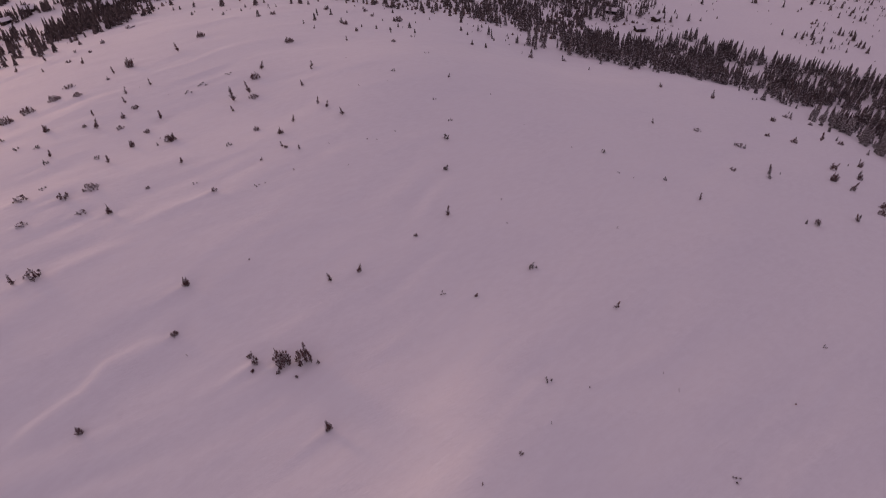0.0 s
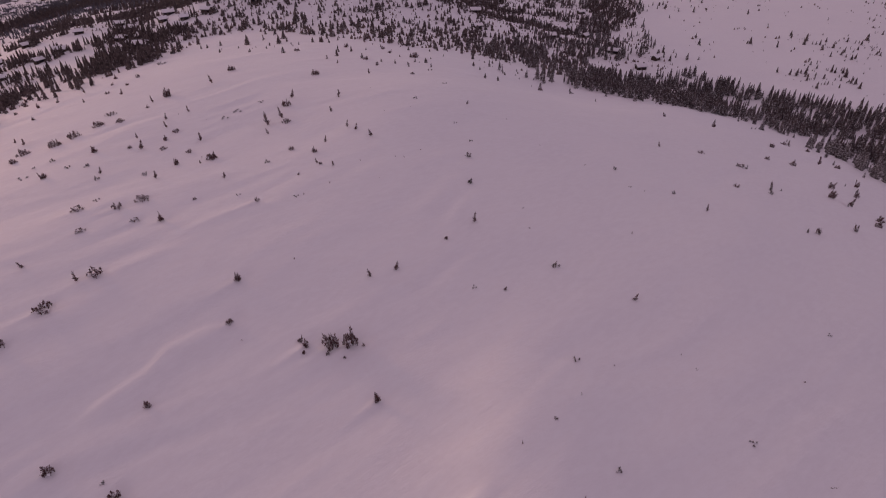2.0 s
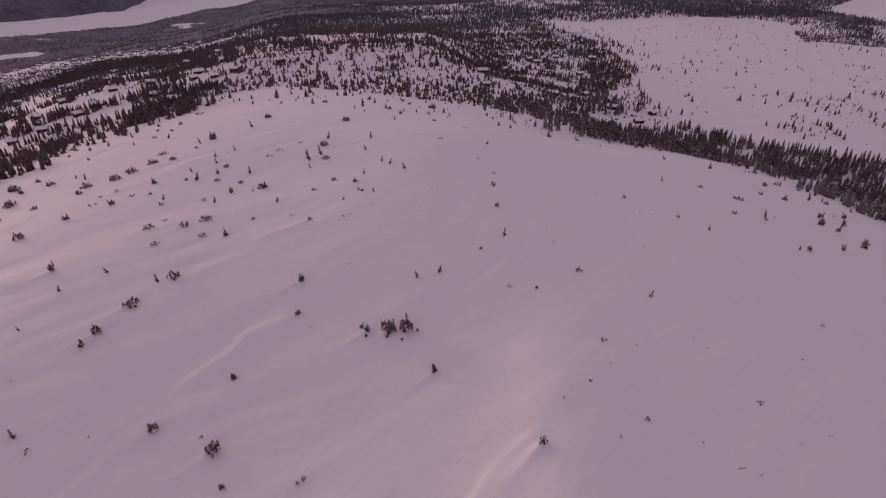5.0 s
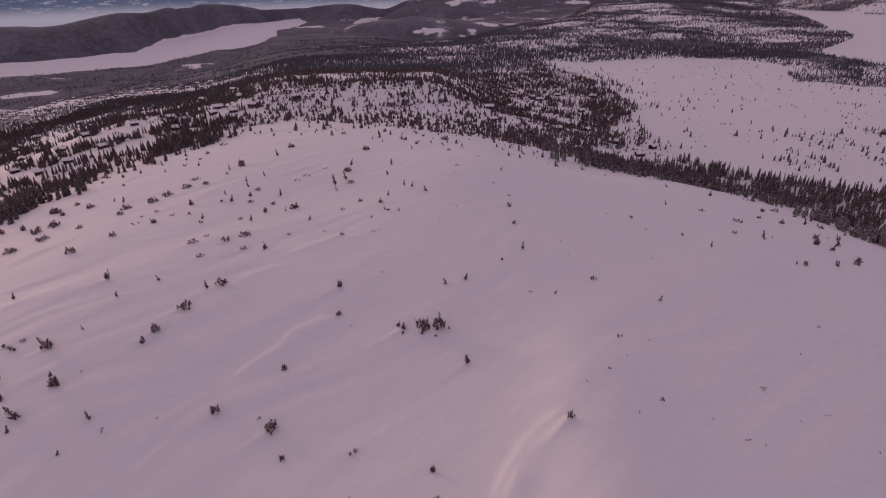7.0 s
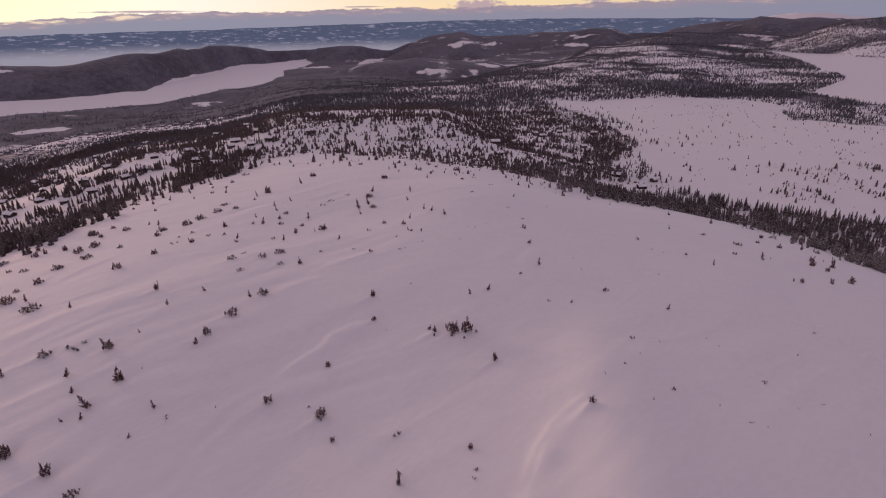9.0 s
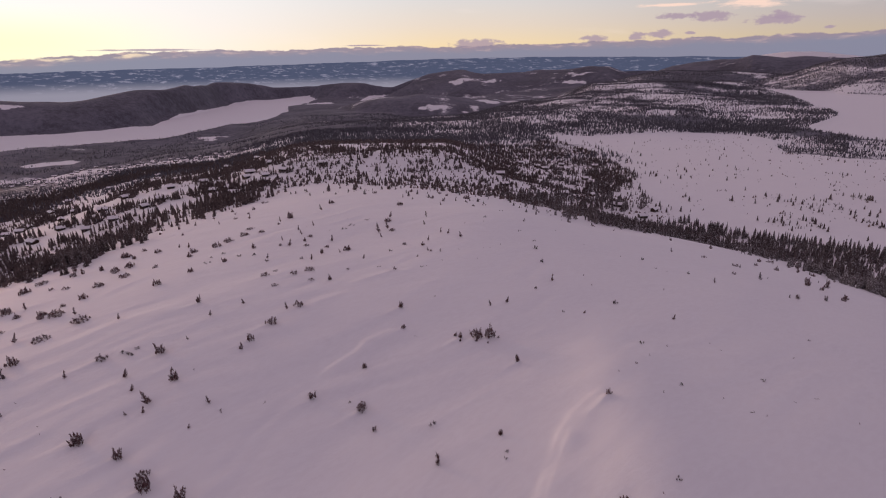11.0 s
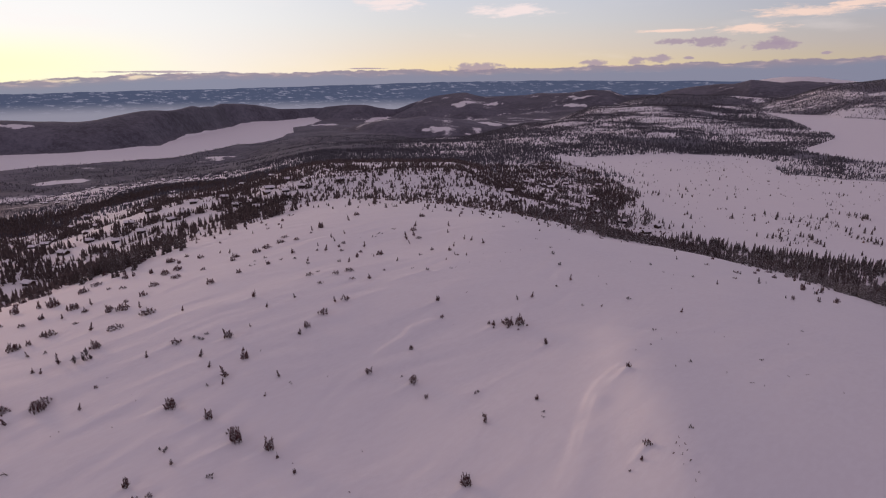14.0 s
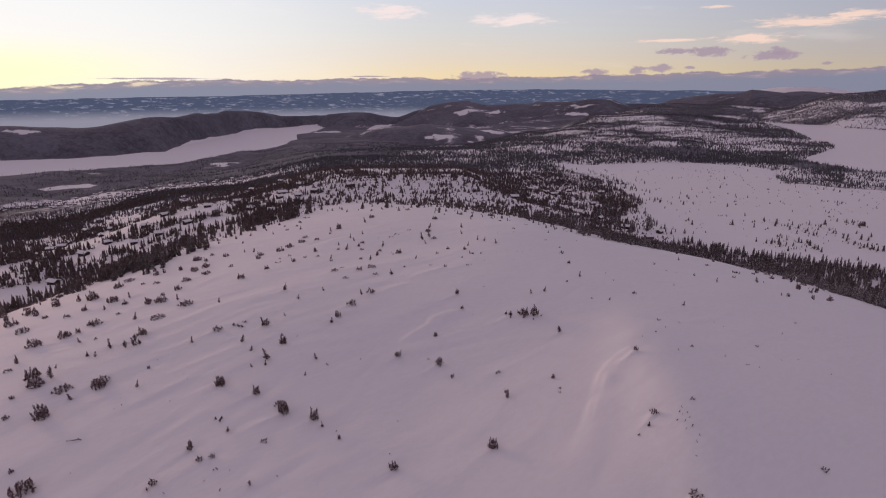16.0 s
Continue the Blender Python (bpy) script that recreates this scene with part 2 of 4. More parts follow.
# distance and height along each bearing
WEST_FELL = ((0, -35), (262, -38), (469, -58), (578, -77), (788, -102), (1289, -156), (1544, -190), (1732, -220), (2209, -220), (2508, -202), (3105, -167), (3583, -232), (4228, -262), (4750, -222))
WEST_VALLEY = ((0, -26), (504, -38), (612, -52), (875, -84), (1353, -142), (1791, -184), (2245, -220), (2950, -220), (3165, -160), (3463, -120), (3941, -208), (4275, -257), (4750, -222))
KNOLL_WEST = ((0, -18), (450, -17), (578, -21), (680, -33), (788, -52), (1417, -93), (1791, -125), (2627, -174), (3583, -214), (4180, -220), (4750, -222))
KNOLL_EAST = ((0, -18), (450, -17), (578, -22), (680, -35), (788, -52), (1000, -73), (1300, -84), (1600, -99), (1800, -118), (2100, -160), (2500, -185), (3000, -190), (3600, -200), (4200, -190), (4750, -150))
RIDGE_FOOT = ((0, -22), (400, -40), (700, -62), (1225, -66), (1700, -76), (2000, -88), (2300, -120), (2700, -160), (3300, -170), (4200, -120), (4750, -90))
RIDGE = ((0, -26), (315, -46), (700, -63), (910, -66), (1225, -66), (1900, -64), (2700, -55), (3000, -80), (3500, -120), (4200, -100), (4750, -60))
RIDGE_EAST = ((0, -25), (300, -45), (700, -60), (910, -66), (1225, -66), (1800, -60), (2400, -52), (3200, -28), (3600, -60), (4200, -60), (4750, -40))
LAKE_WEST = ((0, -23), (262, -42), (440, -50), (910, -66), (980, -70), (2082, -70), (2400, -64), (3200, -30), (3600, -40), (4750, 0))
LAKE_EAST = ((0, -21), (262, -40), (438, -49), (910, -66), (980, -70), (2082, -70), (2188, -68), (2600, -60), (3300, -40), (3900, -14), (4750, 14))
SECTIONS = (WEST_FELL, WEST_VALLEY, KNOLL_WEST, KNOLL_EAST, RIDGE_FOOT, RIDGE, RIDGE_EAST, LAKE_WEST, LAKE_EAST)


def smooth(v, lo, hi):
    s = np.clip((v - lo) / (hi - lo), 0, 1)
    return s * s * (3 - 2 * s)


def polar(x, y):
    return np.hypot(x - MIDDLE[0], y - MIDDLE[1]), np.arctan2(x - MIDDLE[0], y - MIDDLE[1])


def country(x, y):
    d, a = polar(x, y)
    rows = [np.interp(d, [p[0] for p in s], [p[1] for p in s]) for s in SECTIONS]
    z = rows[0]
    for i in range(len(rows) - 1):
        z = z + smooth(a, BEARINGS[i], BEARINGS[i + 1]) * (rows[i + 1] - rows[i])
    return z


def hill(x, y):
    u, v = (x + 8.75) / 140, (y - 52.5) / 175
    u, v = np.clip(u, -2.2, 2.2), np.clip(v, -2.2, 2.2)
    z, k = 0.0, 0
    for i in range(6):
        for j in range(6 - i):
            z, k = z + HILL[k] * u ** i * v ** j, k + 1
    return z


def lattice(x, y, seed):
    n = np.sin(x * 127.1 + y * 311.7 + seed * 74.7) * 43758.5453
    return n - np.floor(n)


def ripple(x, y, seed=0.0):
    """Smooth noise from -1 to 1."""
    i, j = np.floor(x), np.floor(y)
    u, v = x - i, y - j
    u, v = u * u * (3 - 2 * u), v * v * (3 - 2 * v)
    low = lattice(i, j, seed) * (1 - u) + lattice(i + 1, j, seed) * u
    high = lattice(i, j + 1, seed) * (1 - u) + lattice(i + 1, j + 1, seed) * u
    return 2 * (low * (1 - v) + high * v) - 1


def inside(x, y, ring):
    r = np.asarray(ring, float)
    found = np.zeros(np.shape(x), bool)
    for (a, b), (c, d) in zip(r, np.roll(r, -1, 0)):
        found ^= ((b > y) != (d > y)) & (x < (c - a) * (y - b) / (d - b + 1e-12) + a)
    return found


def across(x, y, line):
    """Distance to a bent line, signed (right of it positive), and the share of the way along it."""
    best, side, way = np.full(np.shape(x), 1e9), np.zeros(np.shape(x)), np.zeros(np.shape(x))
    n = len(line) - 1
    for k in range(n):
        (ax, ay), (bx, by) = line[k], line[k + 1]
        ux, uy = bx - ax, by - ay
        t = np.clip(((x - ax) * ux + (y - ay) * uy) / (ux * ux + uy * uy), 0, 1)
        ex, ey = x - ax - t * ux, y - ay - t * uy
        dist = np.hypot(ex, ey)
        near = dist < best
        best = np.where(near, dist, best)
        side = np.where(near, np.sign(ux * ey - uy * ex), side)
        way = np.where(near, (k + t) / n, way)
    return best * side, way


# bearings, crest heights, distances, depth
SHORE_HILLS = ((-0.95, -0.659, -0.58, -0.544, -0.484, -0.436, -0.411, -0.377, -0.351, -0.316, -0.281, -0.236, -0.179, -0.141, -0.094, -0.055, 0.0), (-89, -89, -95, -90, -81, -83, -72, -70, -77, -91, -128, -135, -104, -101, -116, -101, -300), (2950, 2950, 2950, 2950, 3050, 3230, 3420, 3700, 3960, 4180, 4350, 4430, 4280, 4250, 4250, 4250, 4250), 280)
SHORE_KNOLL = ((-0.95, -0.702, -0.651, -0.629, -0.605, -0.585, -0.554, -0.519, -0.483), (-137, -137, -119, -92, -76, -76, -95, -123, -156), (2380, 2380, 2380, 2380, 2380, 2380, 2380, 2380, 2380), 150)
MIDDLE_HILLS = ((-0.12, -0.094, -0.064, -0.025, 0.013, 0.037, 0.062, 0.1, 0.138, 0.167, 0.204, 0.24, 0.277, 0.4), (-300, -150, -107, -68, -45, -29, -42, -39, -47, -36, -28, -13, -21, -200), (4300, 4300, 4300, 4300, 4300, 4300, 4300, 4300, 4300, 4300, 4300, 4300, 4300, 4300), 420)
VALLEY_HILL = ((-0.23, -0.183, -0.143, -0.085, -0.036, 0.013, 0.052, 0.091, 0.14, 0.19), (-300, -194, -152, -127, -111, -115, -132, -146, -185, -300), (2900, 2900, 2900, 2900, 2900, 2900, 2900, 2900, 2900, 2900), 330)
DARK_RIDGE = ((0.26, 0.287, 0.339, 0.371, 0.42, 0.459, 0.481, 0.496, 0.533, 0.569, 0.603, 0.7), (-160, -87, -49, -1, 12, 30, 57, 49, 28, 15, -11, -60), (4100, 4100, 4100, 4100, 4100, 4100, 4100, 4100, 4100, 4100, 4100, 4100), 330)
SNOWY_FELL = ((0.43, 0.452, 0.496, 0.525, 0.553, 0.587, 0.627, 0.664, 0.9), (-60, 2, 56, 73, 75, 60, 32, 18, 10), (4450, 4450, 4450, 4450, 4450, 4450, 4450, 4450, 4450), 300)
LAKE_HILL = ((0.45, 0.486, 0.536, 0.57, 0.602, 0.645, 0.687, 0.9), (-90, -50, -22, 12, 30, 40, 44, 44), (2900, 2900, 2900, 3000, 3000, 3000, 3000, 3000), 560)
HILLS = (SHORE_HILLS, SHORE_KNOLL, MIDDLE_HILLS, VALLEY_HILL, DARK_RIDGE, SNOWY_FELL, LAKE_HILL)
LONG_LAKE = ((-1651, 1956), (-1548, 2017), (-1426, 2028), (-1346, 2134), (-1295, 2253), (-1213, 2269), (-1261, 2458), (-1265, 2674), (-1258, 2827), (-1261, 3149), (-1287, 3407), (-1201, 3697), (-1108, 3914), (-984, 4155), (-849, 3772), (-829, 3236), (-855, 3077), (-788, 2792), (-775, 2556), (-827, 2381), (-874, 2108), (-934, 1985), (-981, 1859), (-1067, 1834), (-1119, 1751), (-1167, 1676), (-1272, 1643), (-1339, 1544), (-2100, 1060), (-2600, 1560))
TARN = ((-529, 3530), (-514, 3914), (-457, 4132), (-370, 4190), (-230, 4175), (-314, 3986), (-397, 3932), (-405, 3620))
SMALL_LAKE = ((1163, 2033), (1116, 1838), (1083, 1700), (1007, 1518), (925, 1335), (919, 1271), (880, 1186), (839, 1124), (782, 1068), (725, 1007), (686, 970), (648, 918), (648, 876), (661, 837), (655, 788), (683, 767), (980, 752), (1575, 1575), (1344, 1649), (1284, 1734), (1305, 1848), (1213, 1923))
BOG = ((142, 841), (225, 822), (287, 840), (368, 850), (435, 869), (486, 851), (510, 824), (515, 785), (475, 708), (442, 627), (468, 618), (487, 581), (640, 520), (700, 480), (525, 175), (292, 212), (259, 203), (224, 245), (189, 256), (175, 348), (225, 595), (208, 738))


def land(x, y):
    """Height without drifts."""
    e = np.hypot((x + 14) / 175, (y - 52.5) / 219)
    w = 1 - smooth(e, 1.0, 1.6)
    z = w * hill(x, y) + (1 - w) * country(x, y)
    for bx, by, s, h in KNOBS:
        z = z + h * np.exp(-((x - bx) ** 2 + (y - by) ** 2) / (2 * s * s))
    d, a = polar(x, y)
    for bearings, tops, away, depth in HILLS:
        rise = np.interp(a, bearings, tops) - 70 * ((d - np.interp(a, bearings, away)) / depth) ** 2
        z = np.where((a > bearings[0]) & (a < bearings[-1]), np.maximum(z, rise), z)
    z = np.where(d > 1350, np.maximum(z, -191), z)
    shore = np.minimum(np.abs(across(x, y, LONG_LAKE)[0]), np.abs(across(x, y, TARN)[0]))
    calm = smooth(d, 1900, 2300) * (1 - smooth(shore, 5, 90))
    z = np.where(z > -191, z + (-191 - z) * calm, z)
    z = np.where(inside(x, y, LONG_LAKE) | inside(x, y, TARN), -195, z)
    return np.where(inside(x, y, SMALL_LAKE), -70, z)
# ---- end of the land ----


def height(x, y):
    x, y = np.asarray(x, float), np.asarray(y, float)
    d, a = polar(x, y)
    z = land(x, y)
    near = 1 - smooth(d, 280, 580)
    p, q = x * WIND[0] + y * WIND[1], -x * WIND[1] + y * WIND[0]
    bend = 5.0 * ripple(x / 31, y / 27, 9) + 2.0 * ripple(x / 11, y / 12, 10)
    q = q + bend
    left = smooth(-x, -26, 52)
    z = z + near * ((0.18 + 0.11 * left) * ripple(p / 37, q / 12.5, 1) + (0.09 + 0.08 * left) * ripple(p / 16, q / 4.6, 2) + (0.05 + 0.04 * left) * ripple(p / 8, q / 2.2, 5))
    z = z + bank(x, y) + tails(x, y)
    lake = inside(x, y, LONG_LAKE) | inside(x, y, TARN) | inside(x, y, SMALL_LAKE) | inside(x, y, BOG)
    rough = smooth(d, 580, 1500) * (1 - lake)
    shore = smooth(np.abs(across(x, y, SMALL_LAKE)[0]), 0, 160)
    return z + rough * shore * ((5 + 9 * smooth(d, 1700, 2600)) * ripple(x / 330, y / 300, 3) + (3.0 + 3 * smooth(d, 1000, 1400)) * ripple(x / 115, y / 115, 4))


WIND = (0.75, 0.66)
BANK_LINE = ((21.3, -26.8), (16.8, -30.4), (13.5, -33.6), (10.8, -37.6), (7.9, -44.0), (4.6, -52.3), (0.1, -60.6), (-4.8, -67.4), (-8.7, -72.6))
CREST_LINE = ((30.0, 14.0), (27.1, -7.0), (25.6, -14.0), (23.1, -24.5), (21.7, -38.5), (20.7, -52.5), (19.2, -66.5), (15.8, -84.0))
SECOND_LINE = ((12.7, -36.6), (11.0, -40.4), (8.6, -45.2), (5.9, -51.9), (2.0, -59.5), (-2.3, -66.7))
DRIFT_LINE = ((-16.8, 1.1), (-23.8, -4.0), (-25.2, -8.0), (-28.3, -11.2), (-32.6, -16.8))


def bank(x, y):
    """The long snow bank and the smaller drift ridge: steep towards the west, gentle behind."""
    z = 0.0
    for line, high, steep, gentle in ((BANK_LINE, 0.52, 0.85, 3.8), (SECOND_LINE, 0.28, 0.7, 3.0), (CREST_LINE, 1.75, 8.0, 11.0), (DRIFT_LINE, 0.36, 0.9, 3.0)):
        s, w = across(x, y, line)
        fade = smooth(w, 0.0, 0.4 if line is CREST_LINE else 0.12) * (1 - smooth(w, 0.8, 1.0))
        if line is BANK_LINE or line is SECOND_LINE:
            fade = fade * (1 - 0.95 * smooth(w, 0.35, 0.8)) * (0.7 + 0.4 * ripple(x / 4, y / 4, 61))
        z = z + high * fade * np.where(s > 0, np.exp(-(s / gentle) ** 2), np.exp(-(s / steep) ** 2))
    return z


TAIL_SPOTS = ((-90.7, -62.2), (-97.9, -27.5), (-97.2, -29.7), (-45.3, 37.4), (-79.8, -6.1), (-46.7, 4.7), (-54, -40.4), (2.2, -4.6), (-0.4, -5), (-57, 34.3), (-42.1, 12.6), (-22.2, -26), (-69, -32.4), (-67.5, -5.4), (-52.3, -43.3), (-46, -45.4), (15.2, -71.8), (-48.9, 34.2), (-43.1, 29.1), (-12.5, -56), (-51.9, 26), (-60.1, -36.3), (-31.7, -22.1), (-29.4, -60), (-49.1, -2.5), (15.6, -53.7), (-68.9, -62.3), (-69.7, -31.4), (-61.5, -56.1), (-16.3, 0.3), (-63.3, -57), (19.9, -30.5), (-68.6, 17.7), (-37.9, 28.9), (-66.3, -53.9), (-17.6, 9.3), (6.8, -14.6), (-20.9, 33.8), (-4, -4.9), (-50.2, -5.6))


def tails(x, y):
    """Drifts in the lee of the larger bushes."""
    z = np.zeros(np.shape(x))
    for k, (tx, ty) in enumerate(TAIL_SPOTS):
        along = -((x - tx) * WIND[0] + (y - ty) * WIND[1])
        off = -(x - tx) * WIND[1] + (y - ty) * WIND[0]
        size = 0.7 + 0.5 * ((k * 37) % 10) / 10
        z = z + 0.40 * size * np.exp(-(off / (0.5 + 0.05 * np.clip(along, 0, 16))) ** 2) * smooth(along, -0.9, 0.9) * np.exp(-np.clip(along, 0, 99) / (3.4 * size))
        z = z - 0.17 * size * np.exp(-((along + 1.6) / 1.2) ** 2 - (off / 1.6) ** 2)
    return z


CABIN_FIELD = ((-370, 815), (-480, 900), (-620, 960), (-760, 1020), (-930, 1080))


FIELDS = (  # distance, bearing, half width, half depth
    (2620, 0.258, 55, 50), (2750, 0.3, 60, 60), (2074, 0.328, 31, 60), (2421, 0.36, 30, 80), (2563, 0.44, 77, 80), (3572, 0.511, 125, 80),
    (3062, 0.48, 53, 80), (1430, 0.229, 46, 60), (1430, 0.295, 64, 45), (1368, 0.362, 41, 45), (1146, 0.232, 28, 34), (1187, 0.196, 50, 42),
    (2659, -0.012, 60, 34), (2436, -0.037, 50, 50), (2870, 0.077, 55, 50), (1599, -0.121, 24, 60), (3902, 0.025, 48, 30), (3973, 0.081, 79, 38),
    (3872, 0.216, 87, 30), (2118, -0.383, 36, 58), (3457, -0.208, 80, 60), (4105, -0.35, 50, 60), (2863, -0.643, 64, 30), (1800, -0.597, 58, 37),
)


def woods_cover(x, y):
    """How much of the ground far wood hides, 0 to 1."""
    d, a = polar(x, y)
    c = smooth(d, 620, 860)
    open_ground = inside(x, y, LONG_LAKE) | inside(x, y, SMALL_LAKE) | inside(x, y, BOG) | inside(x, y, TARN)
    clearing = np.exp(-(across(x, y, CABIN_FIELD)[0] / 80) ** 2)
    c = np.where(open_ground, 0, c) * (1 - 0.85 * clearing)
    west = smooth(-a, -0.05, 0.2)
    east = smooth(a, 0.12, 0.3)
    c = c * (0.74 + 0.30 * smooth(d + 700 * west, 1500, 2100) * (1 - 0.4 * east) + (0.24 * ripple(x / 240, y / 330, 41) + 0.26 * ripple(x / 75, y / 120, 42)) * (1 - 0.8 * west) * (1 - 0.6 * smooth(d, 2600, 3300)))
    c = c + (0.22 * smooth(d, 2000, 2300) * (1 - smooth(a, 0.1, 0.2)) + 0.28 * smooth(d, 3300, 3600) * smooth(a, 0.1, 0.2)) * ~open_ground
    c = c * (1 - 0.30 * smooth(a, 0.44, 0.52) * (1 - smooth(d, 3300, 3600)) * smooth(d, 2000, 2300))
    c = c + (0.5 * smooth(d, 3600, 3800) * (1 - smooth(d, 4150, 4250)) + 0.36 * smooth(d, 2300, 2500) * (1 - smooth(d, 3300, 3600))) * smooth(a, 0.3, 0.4)
    c = c * (1 - 0.75 * smooth(a, 0.46, 0.51) * smooth(d, 4200, 4300))
    ragged = 0.6 * ripple(x / 52, y / 40, 46) + 0.5 * ripple(x / 19, y / 18, 47)
    streaks = smooth(ripple(x / 140, y / 42, 48) + 0.6 * ripple(x / 48, y / 20, 49), 0.5, 1.0) * smooth(d, 1250, 1500)
    c = c * (1 - (0.30 + 0.12 * east - 0.2 * west) * streaks)
    c = c * (1 + 0.16 * west * (1 - smooth(d, 1900, 2200)))
    # felled strips and thin stands on the far hills
    beyond = smooth(d, 2000, 2400) * smooth(a, -0.28, -0.12) * (1 - smooth(a, 0.16, 0.26))
    stands = smooth(ripple(x / 190, y / 130, 51) + 0.7 * ripple(x / 70, y / 45, 52), 0.1, 1.1)
    c = np.minimum(c, 1.12 + 0.2 * (1 - beyond)) * (1 - 0.20 * beyond * stands)
    for fd, fa, half, deep in FIELDS:
        far_out = np.hypot((a - fa) * d / half, (d - fd) / deep) + ragged
        c = c * (1 - 0.55 * (1 - smooth(far_out, 0.3, 1.3)))
    return c


def mesh_from(name, co, faces, mats, smooth_shade=True):
    me = bpy.data.meshes.new(name)
    co, faces = np.asarray(co, np.float32), np.asarray(faces, np.int32)
    k = faces.shape[1]
    me.vertices.add(len(co))
    me.vertices.foreach_set("co", co.ravel())
    me.loops.add(faces.size)
    me.loops.foreach_set("vertex_index", faces.ravel())
    me.polygons.add(len(faces))
    me.polygons.foreach_set("loop_start", np.arange(0, faces.size, k, dtype=np.int32))
    me.polygons.foreach_set("use_smooth", np.full(len(faces), smooth_shade))
    me.update(calc_edges=True)
    for m in mats:
        me.materials.append(m)
    return me


def build_ground():
    radii = [0.0]
    while radii[-1] < 4750:
        radii.append(radii[-1] + max(0.55, 0.0065 * radii[-1]))
    radii = np.array(radii[1:])
    ang = np.concatenate([np.arange(-52, 50, 0.2), np.arange(50, 308, 4.0)])
    ang = np.radians(ang)
    R, A = np.meshgrid(radii, ang, indexing="ij")
    X, Y = MIDDLE[0] + 10 + R * np.sin(A), MIDDLE[1] + 20 + R * np.cos(A)
    Z = height(X, Y)
    n, k = R.shape
    i, j = np.meshgrid(np.arange(n - 1), np.arange(k), indexing="ij")
    j2 = (j + 1) % k
    faces = np.stack([i * k + j, (i + 1) * k + j, (i + 1) * k + j2, i * k + j2], -1).reshape(-1, 4)
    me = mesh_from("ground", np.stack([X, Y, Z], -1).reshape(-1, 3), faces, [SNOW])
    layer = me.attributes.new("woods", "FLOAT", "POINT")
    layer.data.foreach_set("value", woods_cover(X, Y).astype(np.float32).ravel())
    return tagged(new("ground", me), "wind-packed snow over rolling hill, bog and lakes", "ground", kind="structure")


build_ground()


# ---- far plateau behind the lake ----
def haze_material():
    m = bpy.data.materials.new("hazed_plateau_glow")
    m.use_nodes = True
    nodes, links = m.node_tree.nodes, m.node_tree.links
    nodes.remove(nodes["Principled BSDF"])
    pos = nodes.new("ShaderNodeNewGeometry").outputs["Position"]
    split = nodes.new("ShaderNodeSeparateXYZ")
    links.new(pos, split.inputs[0])
    squash = nodes.new("ShaderNodeMapping")
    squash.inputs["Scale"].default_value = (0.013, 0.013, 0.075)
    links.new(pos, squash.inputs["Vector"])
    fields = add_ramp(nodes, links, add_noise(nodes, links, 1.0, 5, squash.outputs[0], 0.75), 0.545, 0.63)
    # the blue is distance haze painted into the plateau's colour
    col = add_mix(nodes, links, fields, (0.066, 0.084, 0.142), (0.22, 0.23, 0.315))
    # valley mist painted on as a paler tone low down
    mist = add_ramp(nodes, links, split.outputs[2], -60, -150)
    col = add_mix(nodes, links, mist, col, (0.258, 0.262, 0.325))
    # no lamp: the backdrop glows by itself to hold its painted tones
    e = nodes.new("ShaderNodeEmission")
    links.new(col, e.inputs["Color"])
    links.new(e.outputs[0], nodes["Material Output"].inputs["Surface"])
    return m


def build_plateau():
    a = np.linspace(-0.95, 0.5, 300)
    crest = np.interp(a, (-0.95, -0.66, -0.365, 0.0, 0.2, 0.38, 0.5), (-18, -5, 12, 48, 56, 46, 38)) + 3 * ripple(a * 25, a * 0, 7) + 1.5 * ripple(a * 90, a * 0, 8)
    levels = np.linspace(0, 1, 8)
    co = []
    for s in levels:
        r = 4420 + 160 * s
        co.append(np.stack([MIDDLE[0] + r * np.sin(a), MIDDLE[1] + r * np.cos(a), -270 + (crest + 270) * s], -1))
    co.append(np.stack([MIDDLE[0] + 4690 * np.sin(a), MIDDLE[1] + 4690 * np.cos(a), crest - 2], -1))
    n, k = len(co), len(a)
    i, j = np.meshgrid(np.arange(n - 1), np.arange(k - 1), indexing="ij")
    faces = np.stack([i * k + j, i * k + j + 1, (i + 1) * k + j + 1, (i + 1) * k + j], -1).reshape(-1, 4)
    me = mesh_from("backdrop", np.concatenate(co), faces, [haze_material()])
    return tagged(new("backdrop", me), "far plateau with pale fields, painted haze and valley mist, self-lit", "distant hills", kind="structure")


build_plateau()


# ---- growth: shared building pieces ----
class Soup:
    """Collects vertices and triangles of one mesh."""

    def __init__(self):
        self.co, self.tri, self.n = [], [], 0

    def add(self, co, tri):
        self.co.append(np.asarray(co, float))
        self.tri.append(np.asarray(tri, int) + self.n)
        self.n += len(co)

    def mesh(self, name, mat, smooth_shade=False):
        return mesh_from(name, np.concatenate(self.co), np.concatenate(self.tri), [mat], smooth_shade)


def frame_of(axis):
    axis = np.asarray(axis, float) / (np.linalg.norm(axis) + 1e-9)
    side = np.cross(axis, (0.31, 0.17, 0.93) if abs(axis[2]) < 0.9 else (1, 0, 0))
    side /= np.linalg.norm(side)
    return axis, side, np.cross(axis, side)


def brush(soup, start, axis, length, width, rng):
    """A needle-covered twig end: a ragged spindle."""
    axis, s, t = frame_of(axis)
    start = np.asarray(start, float)
    k, turn = 4, rng.random() * 6.28
    ring = [start + axis * length * (0.32 + 0.16 * rng.random()) + (s * math.cos(turn + i * 6.283 / k) + t * math.sin(turn + i * 6.283 / k)) * width * (0.6 + 0.8 * rng.random()) for i in range(k)]
    co = [start, start + axis * length] + ring
    tri = []
